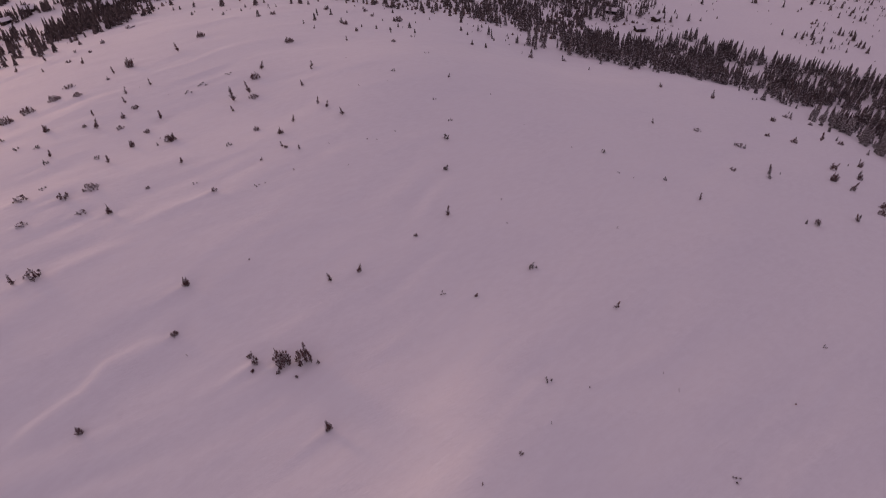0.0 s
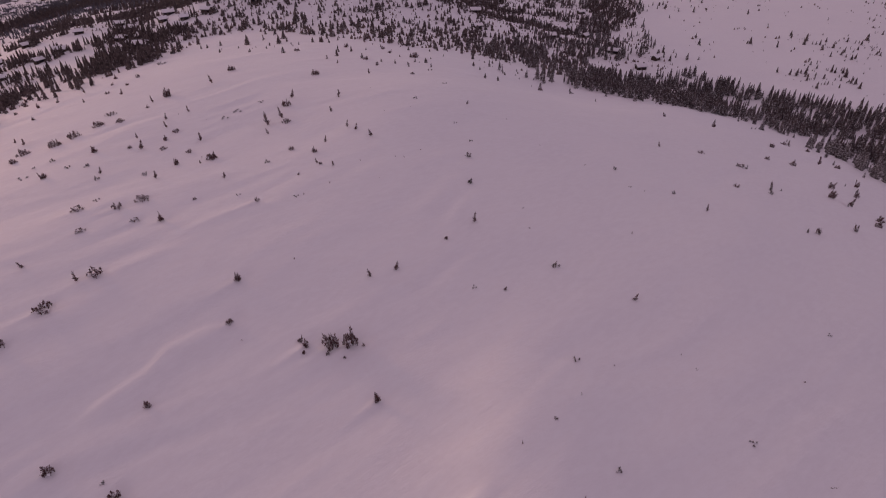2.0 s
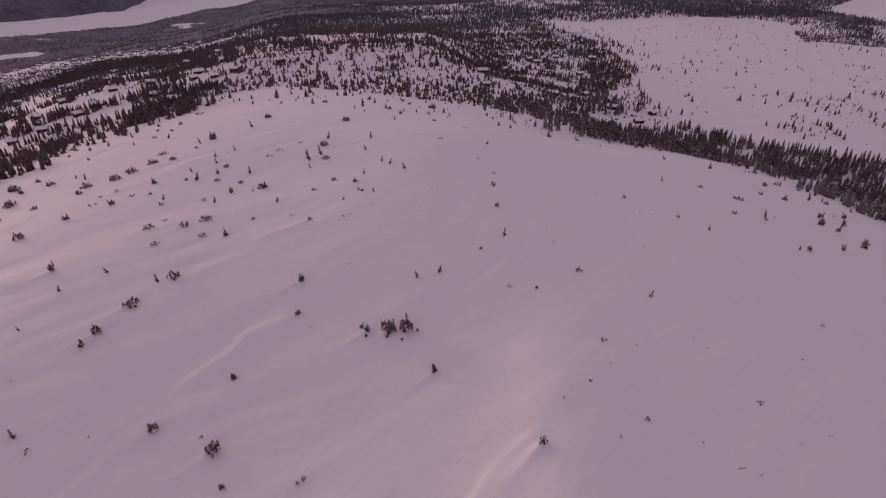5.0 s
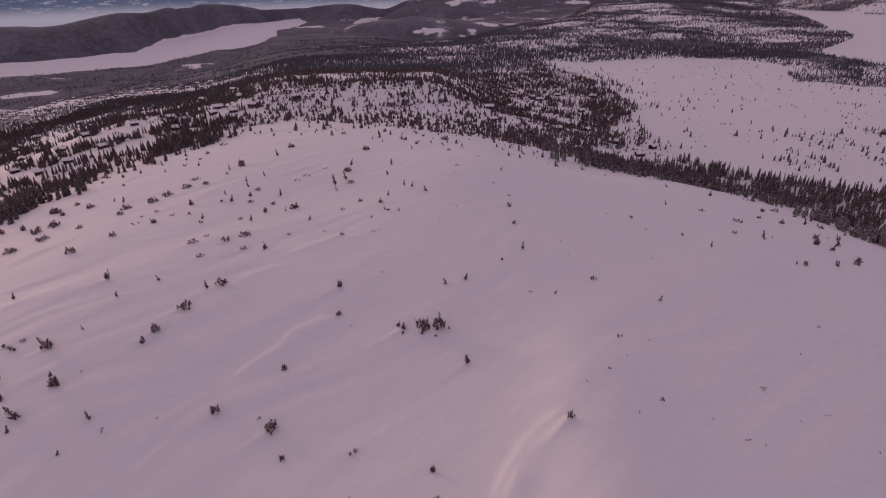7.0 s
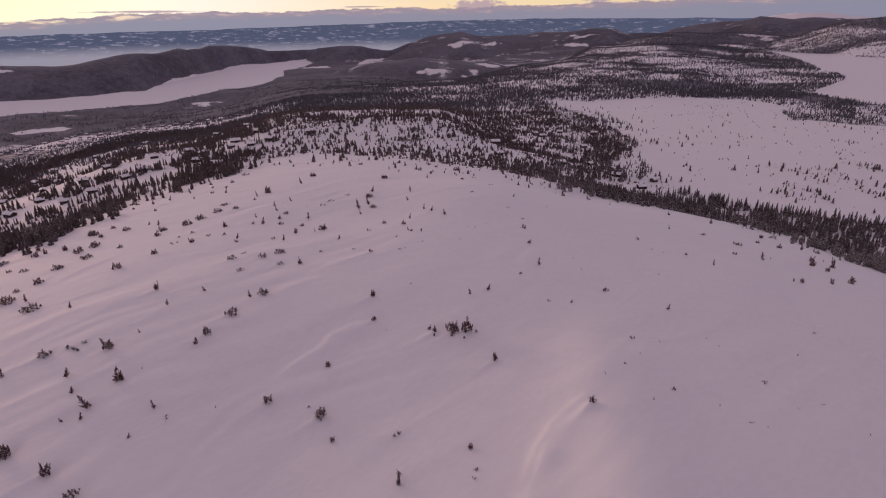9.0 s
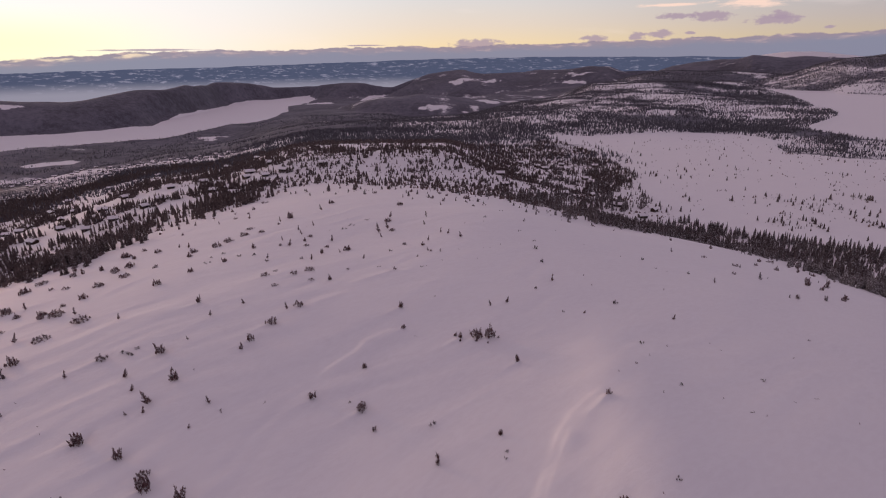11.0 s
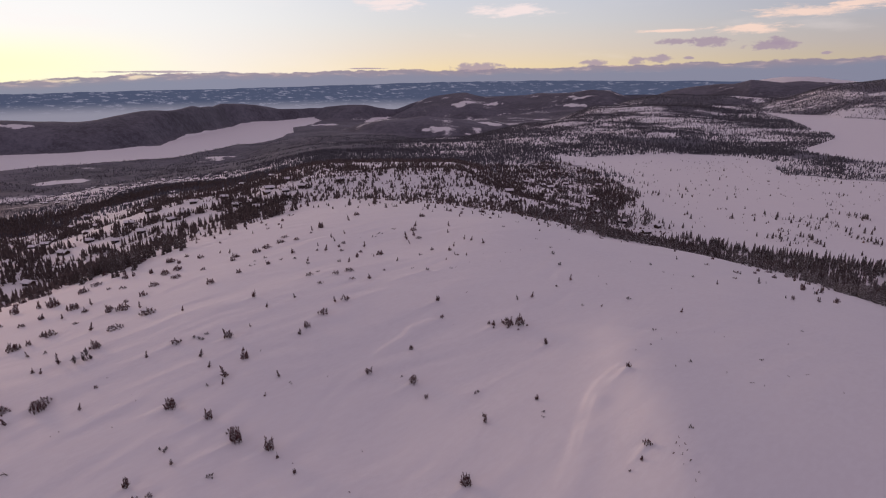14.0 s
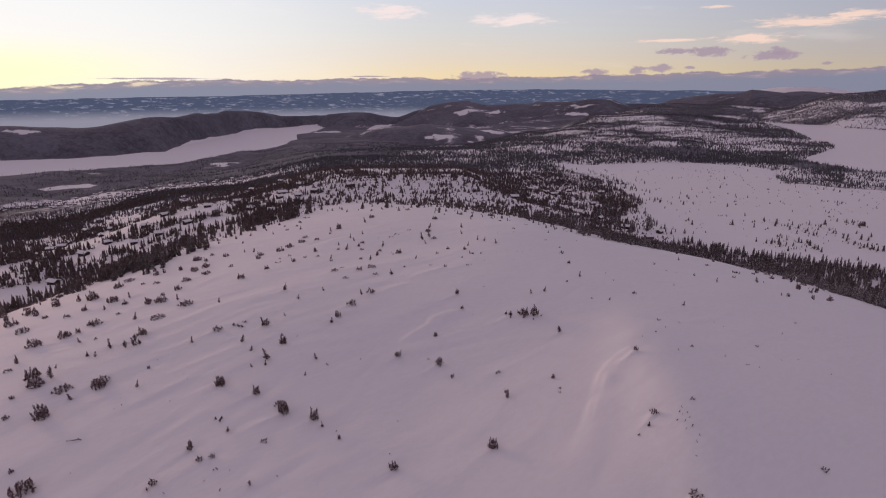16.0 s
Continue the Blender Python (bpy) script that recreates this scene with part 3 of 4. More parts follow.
    for i in range(k):
        j = (i + 1) % k
        tri += [(0, 2 + j, 2 + i), (1, 2 + i, 2 + j)]
    soup.add(co, tri)


def stick(soup, a, b, r0, r1, k=5):
    a, b = np.asarray(a, float), np.asarray(b, float)
    _, s, t = frame_of(b - a)
    co = [p + (s * math.cos(i * 6.283 / k) + t * math.sin(i * 6.283 / k)) * r for p, r in ((a, r0), (b, r1)) for i in range(k)]
    tri = []
    for i in range(k):
        j = (i + 1) % k
        tri += [(i, j, k + j), (i, k + j, k + i)]
    soup.add(co, tri)


def link(name, me, parent=None):
    ob = new(name, me)
    ob.parent = parent
    return ob


def shoot(rng, h, spread, dense=1.0, sway=0.20):
    """Foliage and wood of one upright stunted stem with its foot at the origin."""
    leaf, wood = Soup(), Soup()
    lean = rng.normal(0, sway, 2) + (-0.10, -0.08)
    top = np.array((lean[0] * h, lean[1] * h, h))
    stick(wood, (0, 0, -0.15), top * 0.95, 0.035 + 0.012 * h, 0.012)
    for _ in range(int((22 + 34 * h) * dense)):
        f = rng.random() ** 1.15
        a = rng.random() * 6.283
        reach = spread * (1.0 - 0.8 * f) * (0.3 + 1.0 * rng.random() ** 1.4)
        out = np.array((math.cos(a) * reach - 0.12 * reach, math.sin(a) * reach - 0.1 * reach, 0.05 + 0.20 * rng.random()))
        p = top * f * 0.96
        if reach > 0.2:
            stick(wood, p, p + out * 0.8, 0.012, 0.005, 3)
        brush(leaf, p + out * (0.05 + 0.6 * rng.random()), out + np.array((0, 0, 0.10 + 0.12 * rng.random())) + rng.normal(0, 0.05, 3), (0.13 + reach * 0.5) * (0.7 + 0.6 * rng.random()), 0.026 + 0.030 * rng.random(), rng)
    brush(leaf, top * 0.86, (lean[0], lean[1], 1), 0.30 + 0.1 * h, 0.045, rng)
    return leaf, wood


def snow_lump(rng, r, flat):
    """A small irregular cap of snow."""
    co, tri = [(0, 0, r * flat)], []
    n = 9
    for ring, (rr, zz) in enumerate(((0.55, 0.75), (1.0, -0.25))):
        for i in range(n):
            a = i * 6.283 / n
            w = rr * r * (0.8 + 0.4 * rng.random())
            co.append((w * math.cos(a), w * math.sin(a), zz * r * flat))
    for i in range(n):
        j = (i + 1) % n
        tri += [(0, 1 + i, 1 + j), (1 + i, 1 + n + i, 1 + n + j), (1 + i, 1 + n + j, 1 + j)]
    s = Soup()
    s.add(co, tri)
    return s


def stunted_spruce(rng, h, spread, mat):
    """One slender wind-shaped spruce."""
    root = new("stunted_spruce")
    leaf, wood = shoot(rng, h, spread, 1.8, 0.06)
    link("trunk", wood.mesh("trunk", BARK), root)
    link("crown", leaf.mesh("crown", mat), root)
    return root


def spruce_thicket(rng, stems, h, radius, mat, capped):
    """A low domed clump of stems that grow from one root, with snow caught among them."""
    root = new("spruce_thicket")
    for k in range(stems):
        a, r = k * 2.4 + 0.5 * rng.random(), radius * math.sqrt((k + 0.5) / stems) * (0.85 + 0.3 * rng.random())
        dome = math.sqrt(max(0.12, 1 - 0.85 * (r / radius) ** 2))
        hk = h * dome * (0.62 + 0.5 * rng.random()) * (0.5 if rng.random() < 0.2 else 1.0)
        leaf, wood = shoot(rng, hk, 0.16 + 0.15 * hk, 1.0, 0.16)
        ob = link("shoot", leaf.mesh("shoot", mat), root)
        ob.location = (r * math.cos(a) * 1.2, r * math.sin(a), 0)
        link("stem", wood.mesh("stem", BARK), ob)
    for k in range(capped):
        a, r = rng.random() * 6.283, radius * (0.2 + 0.9 * rng.random())
        ob = link("snow_cap", snow_lump(rng, 0.07 + 0.11 * rng.random(), 0.7).mesh("snow_cap", LOOSE_SNOW, True), root)
        ob.location = (r * math.cos(a) - 0.05, r * math.sin(a) - 0.08, h * (0.12 + 0.55 * rng.random() * (1 - 0.5 * r / radius)))
        ob["label"] = "lump of snow caught in the twigs"
    return root


def sprig(rng, h):
    root = new("spruce_sprig")
    leaf, wood = shoot(rng, h, 0.14, 0.5)
    link("stem", wood.mesh("stem", BARK), root)
    link("twig_tip", leaf.mesh("twig_tip", NEEDLES), root)
    return root


def lying_branch(rng):
    root = new("broken_branch")
    wood, leaf = Soup(), Soup()
    p = np.array((0.0, 0.0, 0.03))
    for k in range(4):
        q = p + (0.3 + 0.1 * rng.random(), 0.12 * rng.normal(), 0.03 * rng.normal())
        stick(wood, p, q, 0.045 - 0.008 * k, 0.038 - 0.008 * k)
        stick(wood, q, q + (0.1, 0.2 * rng.normal(), 0.14), 0.015, 0.006, 3)
        p = q
    for k in range(5):
        brush(leaf, p - (0.12 * k, 0, 0), (0.6, rng.normal(), 0.5), 0.22, 0.045, rng)
    link("limb", wood.mesh("limb", BARK), root)
    link("twig_tip", leaf.mesh("twig_tip", NEEDLES), root)
    return root


def size_of(root):
    """Width and height of a thing with its parts."""
    co = [np.array(v.co) + np.array(ob.location) for ob in root.children for v in ob.data.vertices]
    lo, hi = np.min(co, 0), np.max(co, 0)
    return (hi[0] - lo[0] + hi[1] - lo[1]) / 2, hi[2]


def set_out(masters, spots, rng, sink=0.05):
    """Copies of the masters at the spots (x, y, width, height), each from the master whose build comes nearest; every master is used once itself."""
    sizes = [size_of(c) for c in masters]
    fresh = list(range(len(masters)))
    for x, y, w, h in spots:
        fits = sorted(range(len(masters)), key=lambda k: abs(math.log(sizes[k][0] / sizes[k][1] * h / w)) + 0.5 * rng.random())
        k = next((f for f in fits if f in fresh), fits[0]) if fresh else fits[0]
        s = 0.9 * min(w, 3.2 + 0.3 * w) / sizes[k][0] * rng.uniform(0.9, 1.1)
        m = pose(x, y, float(height(x, y)) - sink, 0, 0, 360 * rng.random()) @ Matrix.Diagonal((s, s, 0.92 * min(h, 2.6 + 0.3 * h) / sizes[k][1] * rng.uniform(0.9, 1.1), 1))
        if k in fresh:
            fresh.remove(k)
            masters[k].matrix_basis = m
        else:
            copy_thing(masters[k], m).matrix_basis = m


# ---- stunted growth on the open hill ----
CLUMPS = ((-90.7, -62.2, 5.7, 2.6), (-29.4, -60, 1.8, 1.6), (-12.5, -56, 2.1, 2.1), (15.6, -53.7, 1.7, 1.1), (-46, -45.4, 2.3, 2.9), (-52.3, -43.3, 2.4, 3), (-54, -40.4, 3, 1.2), (-102.5, -40.4, 3.5, 4.4), (-60.1, -36.3, 1.9, 2.4), (-69, -32.4, 2.5, 2.7), (-105, -30.3, 4.6, 1.7), (-97.2, -29.7, 4.2, 2.7), (-112.6, -28.1, 3.5, 2.8), (-97.9, -27.5, 4.2, 1.3), (-116.4, -24.1, 3.3, 3.4), (-0.4, -5, 2.6, 2.6), (2.2, -4.6, 2.7, 3.3), (-100.7, -4.2, 3.1, 2.5), (-130.5, -3.6, 6.4, 2.8), (-125.3, 1.2, 4.5, 2.5), (-102.3, 7.6, 6.1, 1.2), (-121.2, 8.9, 5, 2.1), (-144.5, 10.8, 5.4, 1.8),)
CLUMPS_UPHILL = ((-98.1, 16.3, 4.8, 2), (-155, 19.9, 5.3, 2.6), (-109.2, 23.2, 5.1, 2.6), (-128.7, 30.3, 4.3, 2.7), (-159, 33.7, 7, 2.9), (-45.3, 37.4, 3.9, 1.2), (-140.4, 38.3, 4.1, 4.4), (-111.6, 46.2, 4.8, 1.8), (-37.9, 57.3, 2.6, 2.1), (-142.2, 64.1, 5.5, 1.2), (-94.6, 74.2, 4.1, 1.8), (-87.2, 76.7, 4.4, 2.1), (-25.4, 78.5, 2.8, 1.5), (-84.7, 81.8, 5.2, 2.3), (-81.2, 88.4, 4.9, 1.7), (-74.9, 88.7, 3, 1.3), (-28.1, 90.6, 3, 2.1), (-82, 97.3, 3.9, 1.2), (-69.1, 107.9, 3.2, 2.9), (-25.9, 122, 3.2, 2), (-57.7, 134.9, 3.1, 2.1), (4.4, 165.7, 4.8, 2.3), (-19, 210, 4, 2.8),)
BUSHES = ((15.2, -71.8, 2.3, 0.8), (-68.9, -62.3, 1.7, 1.4), (-63.3, -57, 1.5, 1), (13.8, -56.6, 0.6, 1), (-61.5, -56.1, 1.6, 0.7), (-66.3, -53.9, 1.4, 2.4), (-40.1, -51.5, 0.7, 1.3), (-44, -47.5, 0.7, 1.1), (-8.5, -41, 0.8, 2.3), (-109.9, -40.5, 1.5, 0.9), (-8.6, -39.2, 0.9, 1), (1.4, -35.9, 0.9, 1.4), (-114.3, -33, 1.3, 1), (-69.7, -31.4, 1.6, 1.3), (-19.3, -31.3, 1, 1.4), (19.9, -30.5, 1.4, 1.1), (-22.2, -26, 2.6, 2.6), (-89.5, -22.9, 0.9, 1.1), (-31.7, -22.1, 1.9, 2.1), (28.2, -19.2, 0.6, 0.4), (-126, -18.5, 2.4, 0.9), (-59.9, -15.3, 1.1, 2.6), (6.8, -14.6, 1.2, 1.9),)
BUSHES_UPHILL = ((-127.3, -14.1, 1.4, 2.7), (-109.4, -14, 1.3, 1.5), (-23.3, -13.4, 1.1, 1.5), (1.7, -7.1, 0.5, 0.7), (-0.7, -6.6, 0.7, 0.8), (-4.1, -6.2, 0.7, 0.8), (-79.8, -6.1, 3.5, 1.5), (-50.2, -5.6, 1.1, 1.7), (-67.5, -5.4, 2.5, 2.7), (-4, -4.9, 1.2, 1.6), (4, -4.9, 0.6, 0.8), (-5, -3.8, 0.9, 1), (-1.7, -3.3, 0.8, 1.1), (-49.1, -2.5, 1.8, 1.8), (-16.3, 0.3, 1.5, 1.2), (-46.7, 4.7, 3.2, 1.6), (-17.6, 9.3, 1.3, 2.1), (-42.1, 12.6, 2.6, 1.5), (-118.5, 15.8, 2, 0.6), (-68.6, 17.7, 1.4, 2.3), (-137.1, 20.1, 2.5, 1.2), (15.8, 20.4, 0.8, 0.8), (-113, 22.4, 2.4, 2.8),)
BUSHES_HIGH = ((-145.9, 22.4, 2.2, 1.4), (-51.9, 26, 2.1, 0.5), (-37.9, 28.9, 1.4, 1.8), (-43.1, 29.1, 2.2, 0.5), (-165, 30.1, 1.9, 2.6), (-20.9, 33.8, 1.2, 0.9), (-48.9, 34.2, 2.2, 1.3), (92.2, 34.3, 1.2, 1.6), (-57, 34.3, 2.6, 0.8), (-109.5, 35.2, 2.9, 2), (-34.3, 36.6, 1, 0.6), (-88.6, 37, 3.2, 2.3), (-153.7, 38.7, 3.3, 3.8), (-146.6, 40.1, 1.9, 3.5), (112.9, 44.1, 2.2, 1.6), (-82.8, 45.4, 2.1, 1.5), (116.2, 48.1, 2.4, 2), (-11.3, 49.8, 1, 0.8), (-130.1, 51.4, 1.9, 1.1), (-75.5, 53, 1.7, 1.8), (-107.7, 53.6, 3.6, 1.6), (-140.6, 54.6, 3.4, 2.8), (84.5, 55.3, 1.5, 0.9),)
BUSHES_TOP = ((-45.6, 55.3, 1.2, 2.2), (-13.9, 56.7, 1.6, 1.6), (111.2, 59.3, 2, 2.4), (-19.9, 59.7, 1.7, 1.3), (-100.9, 59.8, 2.3, 1.4), (-45.4, 62.6, 1.7, 1), (-116.1, 62.9, 3.3, 2.1), (121.8, 64.2, 1.4, 2), (-52.5, 65.1, 2.2, 0.8), (-70.7, 66.6, 2, 2.5), (-61.8, 67, 1.3, 1.2), (116.9, 67.8, 2.2, 2.7), (-93.4, 68.3, 2.2, 1.6), (-54.6, 71.2, 1.5, 1.5), (94.3, 72.5, 2.7, 0.9), (130, 75.7, 1.4, 2.7), (-53.9, 76.3, 2, 1.3), (85.8, 79.1, 2.4, 0.7), (-118.9, 79.9, 2, 2.2), (117.5, 86.6, 2.2, 2), (109.8, 87.4, 1.7, 1.2), (138.5, 96.4, 2.2, 1.5), (-71.3, 98.6, 1.2, 1),)
BUSHES_CREST = ((123.3, 108.6, 2, 1.8), (140.7, 115.6, 1.9, 1.3), (134.6, 119.1, 4.2, 1.4), (109.9, 123.6, 1.6, 2), (-97.8, 125.1, 1.8, 1.1), (5.6, 126.2, 1.8, 1.1), (-95.3, 134.2, 1.6, 1.2), (-102.4, 137.5, 1.2, 1.3), (-7.6, 139.1, 1.3, 1.7), (-96.4, 145.2, 2, 1.7), (3, 146.9, 1.3, 1.3), (52.6, 147.9, 2.3, 1.6), (-12.8, 149.9, 2, 1.7), (-109.9, 153.8, 2.1, 2.3), (65.8, 154.3, 1.9, 1.1), (-41.6, 165.6, 2.4, 1.6), (-5.6, 171.4, 1.9, 1.7), (-99.8, 171.9, 5.4, 1), (-24.3, 179.1, 2, 2), (-9.3, 181.5, 2, 1.7), (-37.9, 193.8, 1.9, 2.5),)
PALE = ((37, -67.1, 1.3, 1), (-59.5, -59.5, 0.9, 0.5), (11.6, -58.2, 0.5, 0.5), (-96, -57.6, 1, 1.1), (-53.6, -52.1, 1.4, 1), (23.3, -51.1, 1.1, 0.6), (-64.5, -45, 1.7, 1), (1.7, -41.5, 0.7, 0.4), (2.1, -40, 0.8, 0.5), (-9.2, -31.1, 0.8, 0.6), (34.1, -25.7, 0.8, 0.8), (-24.6, -23.4, 0.8, 0.4), (51.3, -21, 1.1, 0.5), (-100.3, -9.6, 5, 2.6), (32.9, -8.6, 1.1, 0.7), (-74.6, -4.1, 4.4, 0.9), (-113.8, -3.2, 1.1, 0.9), (72.8, -0.5, 0.8, 0.4), (20.1, 7.3, 0.9, 0.4), (33.8, 13.5, 1.6, 1), (-13.5, 35.3, 1.2, 0.4), (-25.7, 37.3, 1.2, 0.4), (-55.2, 38.4, 1.6, 0.5),)
PALE_UPHILL = ((21, 41.9, 1.2, 1.5), (65.5, 45.4, 0.9, 1), (56, 46.3, 0.7, 0.4), (-61.2, 49.7, 1.5, 0.9), (-50.9, 50.8, 1.3, 1.2), (-23.8, 52.6, 1.6, 0.7), (92.4, 53.8, 1.1, 1), (-81.5, 54.4, 2.4, 0.6), (21.2, 54.9, 1.3, 1.5), (55.1, 55.4, 1.2, 1.1), (-67.5, 57.7, 1.6, 0.9), (-72.4, 57.7, 1.4, 0.8), (-82.6, 60.5, 1, 0.6), (22.1, 63.6, 1.1, 0.6), (-79.9, 63.8, 1.5, 0.7), (18.6, 74.3, 1, 0.5), (-43.4, 83.7, 2.2, 0.6), (-41.4, 88.6, 2.7, 0.6), (8, 90.7, 1.5, 0.7), (-36.3, 94.6, 1.7, 0.5), (16.2, 111.8, 1.8, 0.4), (11, 138.2, 1.9, 0.7),)
SLENDER = ((-69.1, -63.7, 0.9), (-52.3, -63.6, 1.2), (-61.5, -48.7, 1.2), (-100.6, -34.2, 1.6), (-9.8, -31.6, 0.8), (-87.9, -31.2, 1.6), (-51.6, -29.3, 0.9), (-64.6, -25.2, 0.8), (-61.6, -25, 1.2), (-111.5, -24.4, 3.5), (-50.5, -22.8, 1.7), (-115.4, -22.6, 2.5), (-62, -22.2, 3.4), (-114, -19.2, 1.1), (-67.1, -18.3, 1.7), (-60.5, -15.7, 2.9), (-107, -14.8, 1.4), (-70.9, -13.6, 2.3), (-83.9, -12.2, 1.5), (-105.3, -11, 2.5), (-117.4, -4.4, 1.7), (-63.6, -0.7, 1), (44.7, 4.9, 1.4), (24.8, 6.7, 0.7), (-109.4, 8.1, 2.2), (3.5, 9.9, 1.4), (-62.8, 10.1, 1.4), (-44.8, 11.3, 1.8),)
SLENDER_UPHILL = ((7.5, 11.6, 1.8), (-87.2, 14, 1.7), (-56.7, 15.8, 1.4), (-103.3, 21.9, 2), (-126.9, 22.5, 2), (-134.3, 24.3, 1.8), (21.1, 26.4, 1.7), (-124.2, 32.3, 2), (69.9, 38, 1.4), (103.4, 38.7, 1.6), (-15.2, 45, 0.8), (-31.1, 45.5, 1.4), (-47.2, 48.2, 1.8), (-8.4, 49.1, 1.1), (-12.1, 50.4, 1.1), (-62, 52.8, 1.6), (-39.8, 55, 0.9), (113.9, 55.7, 2.2), (95.4, 59, 1.5), (-12.4, 62.4, 1.5), (-1.7, 64.9, 2), (-58.6, 66, 2.4), (-6, 69, 1.7), (-45.1, 69.8, 2.2), (-8.4, 71.2, 1.6), (-28.5, 71.6, 1.5), (-62.8, 73.3, 1.4), (-30, 77.4, 3.4),)
SLENDER_HIGH = ((74, 78.9, 1.6), (-57.7, 79.6, 1.6), (-27.3, 81.8, 2.9), (-99.9, 82.5, 1.9), (-14.3, 83, 1.5), (-60.2, 85.5, 1.7), (-105.3, 86.4, 1.3), (22.2, 89.4, 1.2), (-55.8, 90.5, 1.7), (-13.8, 93.9, 1.1), (-14.1, 96, 1.6), (132.3, 96.4, 2.8), (-27.9, 96.4, 2.4), (-71.9, 103.5, 1.9), (-58.6, 117.9, 2.8), (-102.9, 119.2, 1.4), (-89.8, 119.3, 1.8), (-8.6, 124, 1.4), (-115.9, 125.1, 2), (92.7, 125.7, 1.6), (-110.5, 133.1, 2.3), (-21.6, 139.8, 1.1), (72.6, 142.8, 1.2), (-26.4, 146.8, 1.6), (-19, 197.1, 2.2), (-7.1, 205.3, 2.9), (-67, 208.2, 2.7),)
TIPS = ((18.2, -65.1), (-56.9, -64.7), (-65.9, -64.5), (19.4, -62.4), (-60.4, -62.3), (-48.4, -61.6), (20.4, -60.8), (-56.9, -59.9), (19, -59), (20.1, -58.5), (-85.2, -58.4), (19.5, -57.2), (18.4, -56.7), (20.6, -56.3), (-30.4, -56.1), (19.8, -55.3), (20.8, -55.1), (19.6, -54.6), (20.5, -53.4), (-41.1, -48.8), (-29.8, -46), (-88.3, -39.2), (-87.5, -38), (-77.7, -37.5), (44.9, -33.5), (60.4, -33.5), (29.5, -29.4), (-77.5, -29.4), (40, -29), (-79.5, -27), (23.9, -22.9),)
TIPS_UPHILL = ((-40.3, -22.9), (-89, -19.3), (32.2, -15.2), (-57.6, -12.4), (63.2, -10.7), (37.9, -9.4), (47.9, -6.7), (-13.6, -3), (-9.6, 14.5), (31.2, 24.8), (50.1, 25), (30.7, 32), (-12.2, 36.1), (-7.8, 40.6), (2.3, 42.3), (58.7, 44.6), (-2.7, 51.1), (6.9, 52.9), (4.9, 53.3), (48.1, 55.8), (10.4, 57), (-40.9, 58.6), (39.1, 65.4), (0.2, 80.4), (32.6, 81.5), (7, 83.1), (-48.4, 83.3), (-58.1, 88.9), (-44, 97.2), (-5.7, 101.6), (-71.8, 115.6),)
BRANCHES = ((-88.8, -49.3, 2.1), (43.5, -32.5, 1), (52.9, -28.4, 0.5), (57.4, -26.4, 0.6), (-47.7, -24.3, 1.5), (49.2, -9, 0.6),)


def plant_hill():
    rng = np.random.default_rng(11)
    group = "stunted spruces on the open hill"
    clumps = [spruce_thicket(rng, n, 1.2, r, NEEDLES, c) for n, r, c in ((17, 0.95, 6), (16, 1.15, 6), (18, 0.8, 6), (13, 0.6, 5))]
    for c in clumps:
        tagged(c, "large clump of dark stunted spruce standing in snow", "shrub", group)
    set_out(clumps, CLUMPS + CLUMPS_UPHILL, rng)
    bushes = [spruce_thicket(rng, n, h, r, NEEDLES, c) for n, h, r, c in ((8, 1.0, 0.45, 3), (7, 1.2, 0.36, 2), (8, 0.7, 0.62, 3), (8, 0.85, 0.52, 3), (5, 1.15, 0.26, 2))]
    for c in bushes:
        tagged(c, "low ragged dark spruce bush half buried in snow", "shrub", group)
    set_out(bushes, BUSHES + BUSHES_UPHILL + BUSHES_HIGH + BUSHES_TOP + BUSHES_CREST, rng)
    pale = [spruce_thicket(rng, n, h, r, FROSTED, 3) for n, h, r in ((5, 0.8, 0.5), (4, 0.7, 0.6), (4, 0.9, 0.3))]
    for c in pale:
        tagged(c, "pale rime-covered low bush in snow", "shrub", group)
    set_out(pale, PALE + PALE_UPHILL, rng)
    slim = [stunted_spruce(rng, h, 0.24, NEEDLES) for h in (1.15, 1.0, 1.35, 1.1)]
    for c in slim:
        tagged(c, "slender dark wind-shaped young spruce in snow", "tree", group)
    set_out(slim, [(x, y, 0.5 * h + 0.3, 1.2 * h) for x, y, h in SLENDER + SLENDER_UPHILL + SLENDER_HIGH], rng)
    tips = [sprig(rng, h) for h in (0.35, 0.45, 0.3)]
    for c in tips:
        tagged(c, "buried spruce tip just showing above snow", "twig", "spruce tips in the snow")
    set_out(tips, [(x, y, rng.uniform(0.25, 0.4), rng.uniform(0.3, 0.55)) for x, y in TIPS + TIPS_UPHILL], rng)
    edge = list(zip(*scatter(rng, LEFT_EDGE, 0.009, 18, 0.25)))
    near = [copy_thing(c, Matrix()) for c in (bushes[0], clumps[1], bushes[3], bushes[2], clumps[2])]
    for c in near:
        tagged(c, "dark spruce scrub at the snowy edge of the hill", "shrub", "spruce scrub at the hill edge")
    set_out(near, [(x, y, rng.uniform(1.2, 3.4), rng.uniform(1.0, 2.8)) for x, y in edge if x < -112], rng)
    limbs = [lying_branch(rng), lying_branch(rng)]
    for c in limbs:
        tagged(c, "dark broken branch lying on the snow", "branch", "broken branches on the snow")
    set_out(limbs, [(x, y, 0.8 * w, 0.3 * w) for x, y, w in BRANCHES], rng, 0.0)


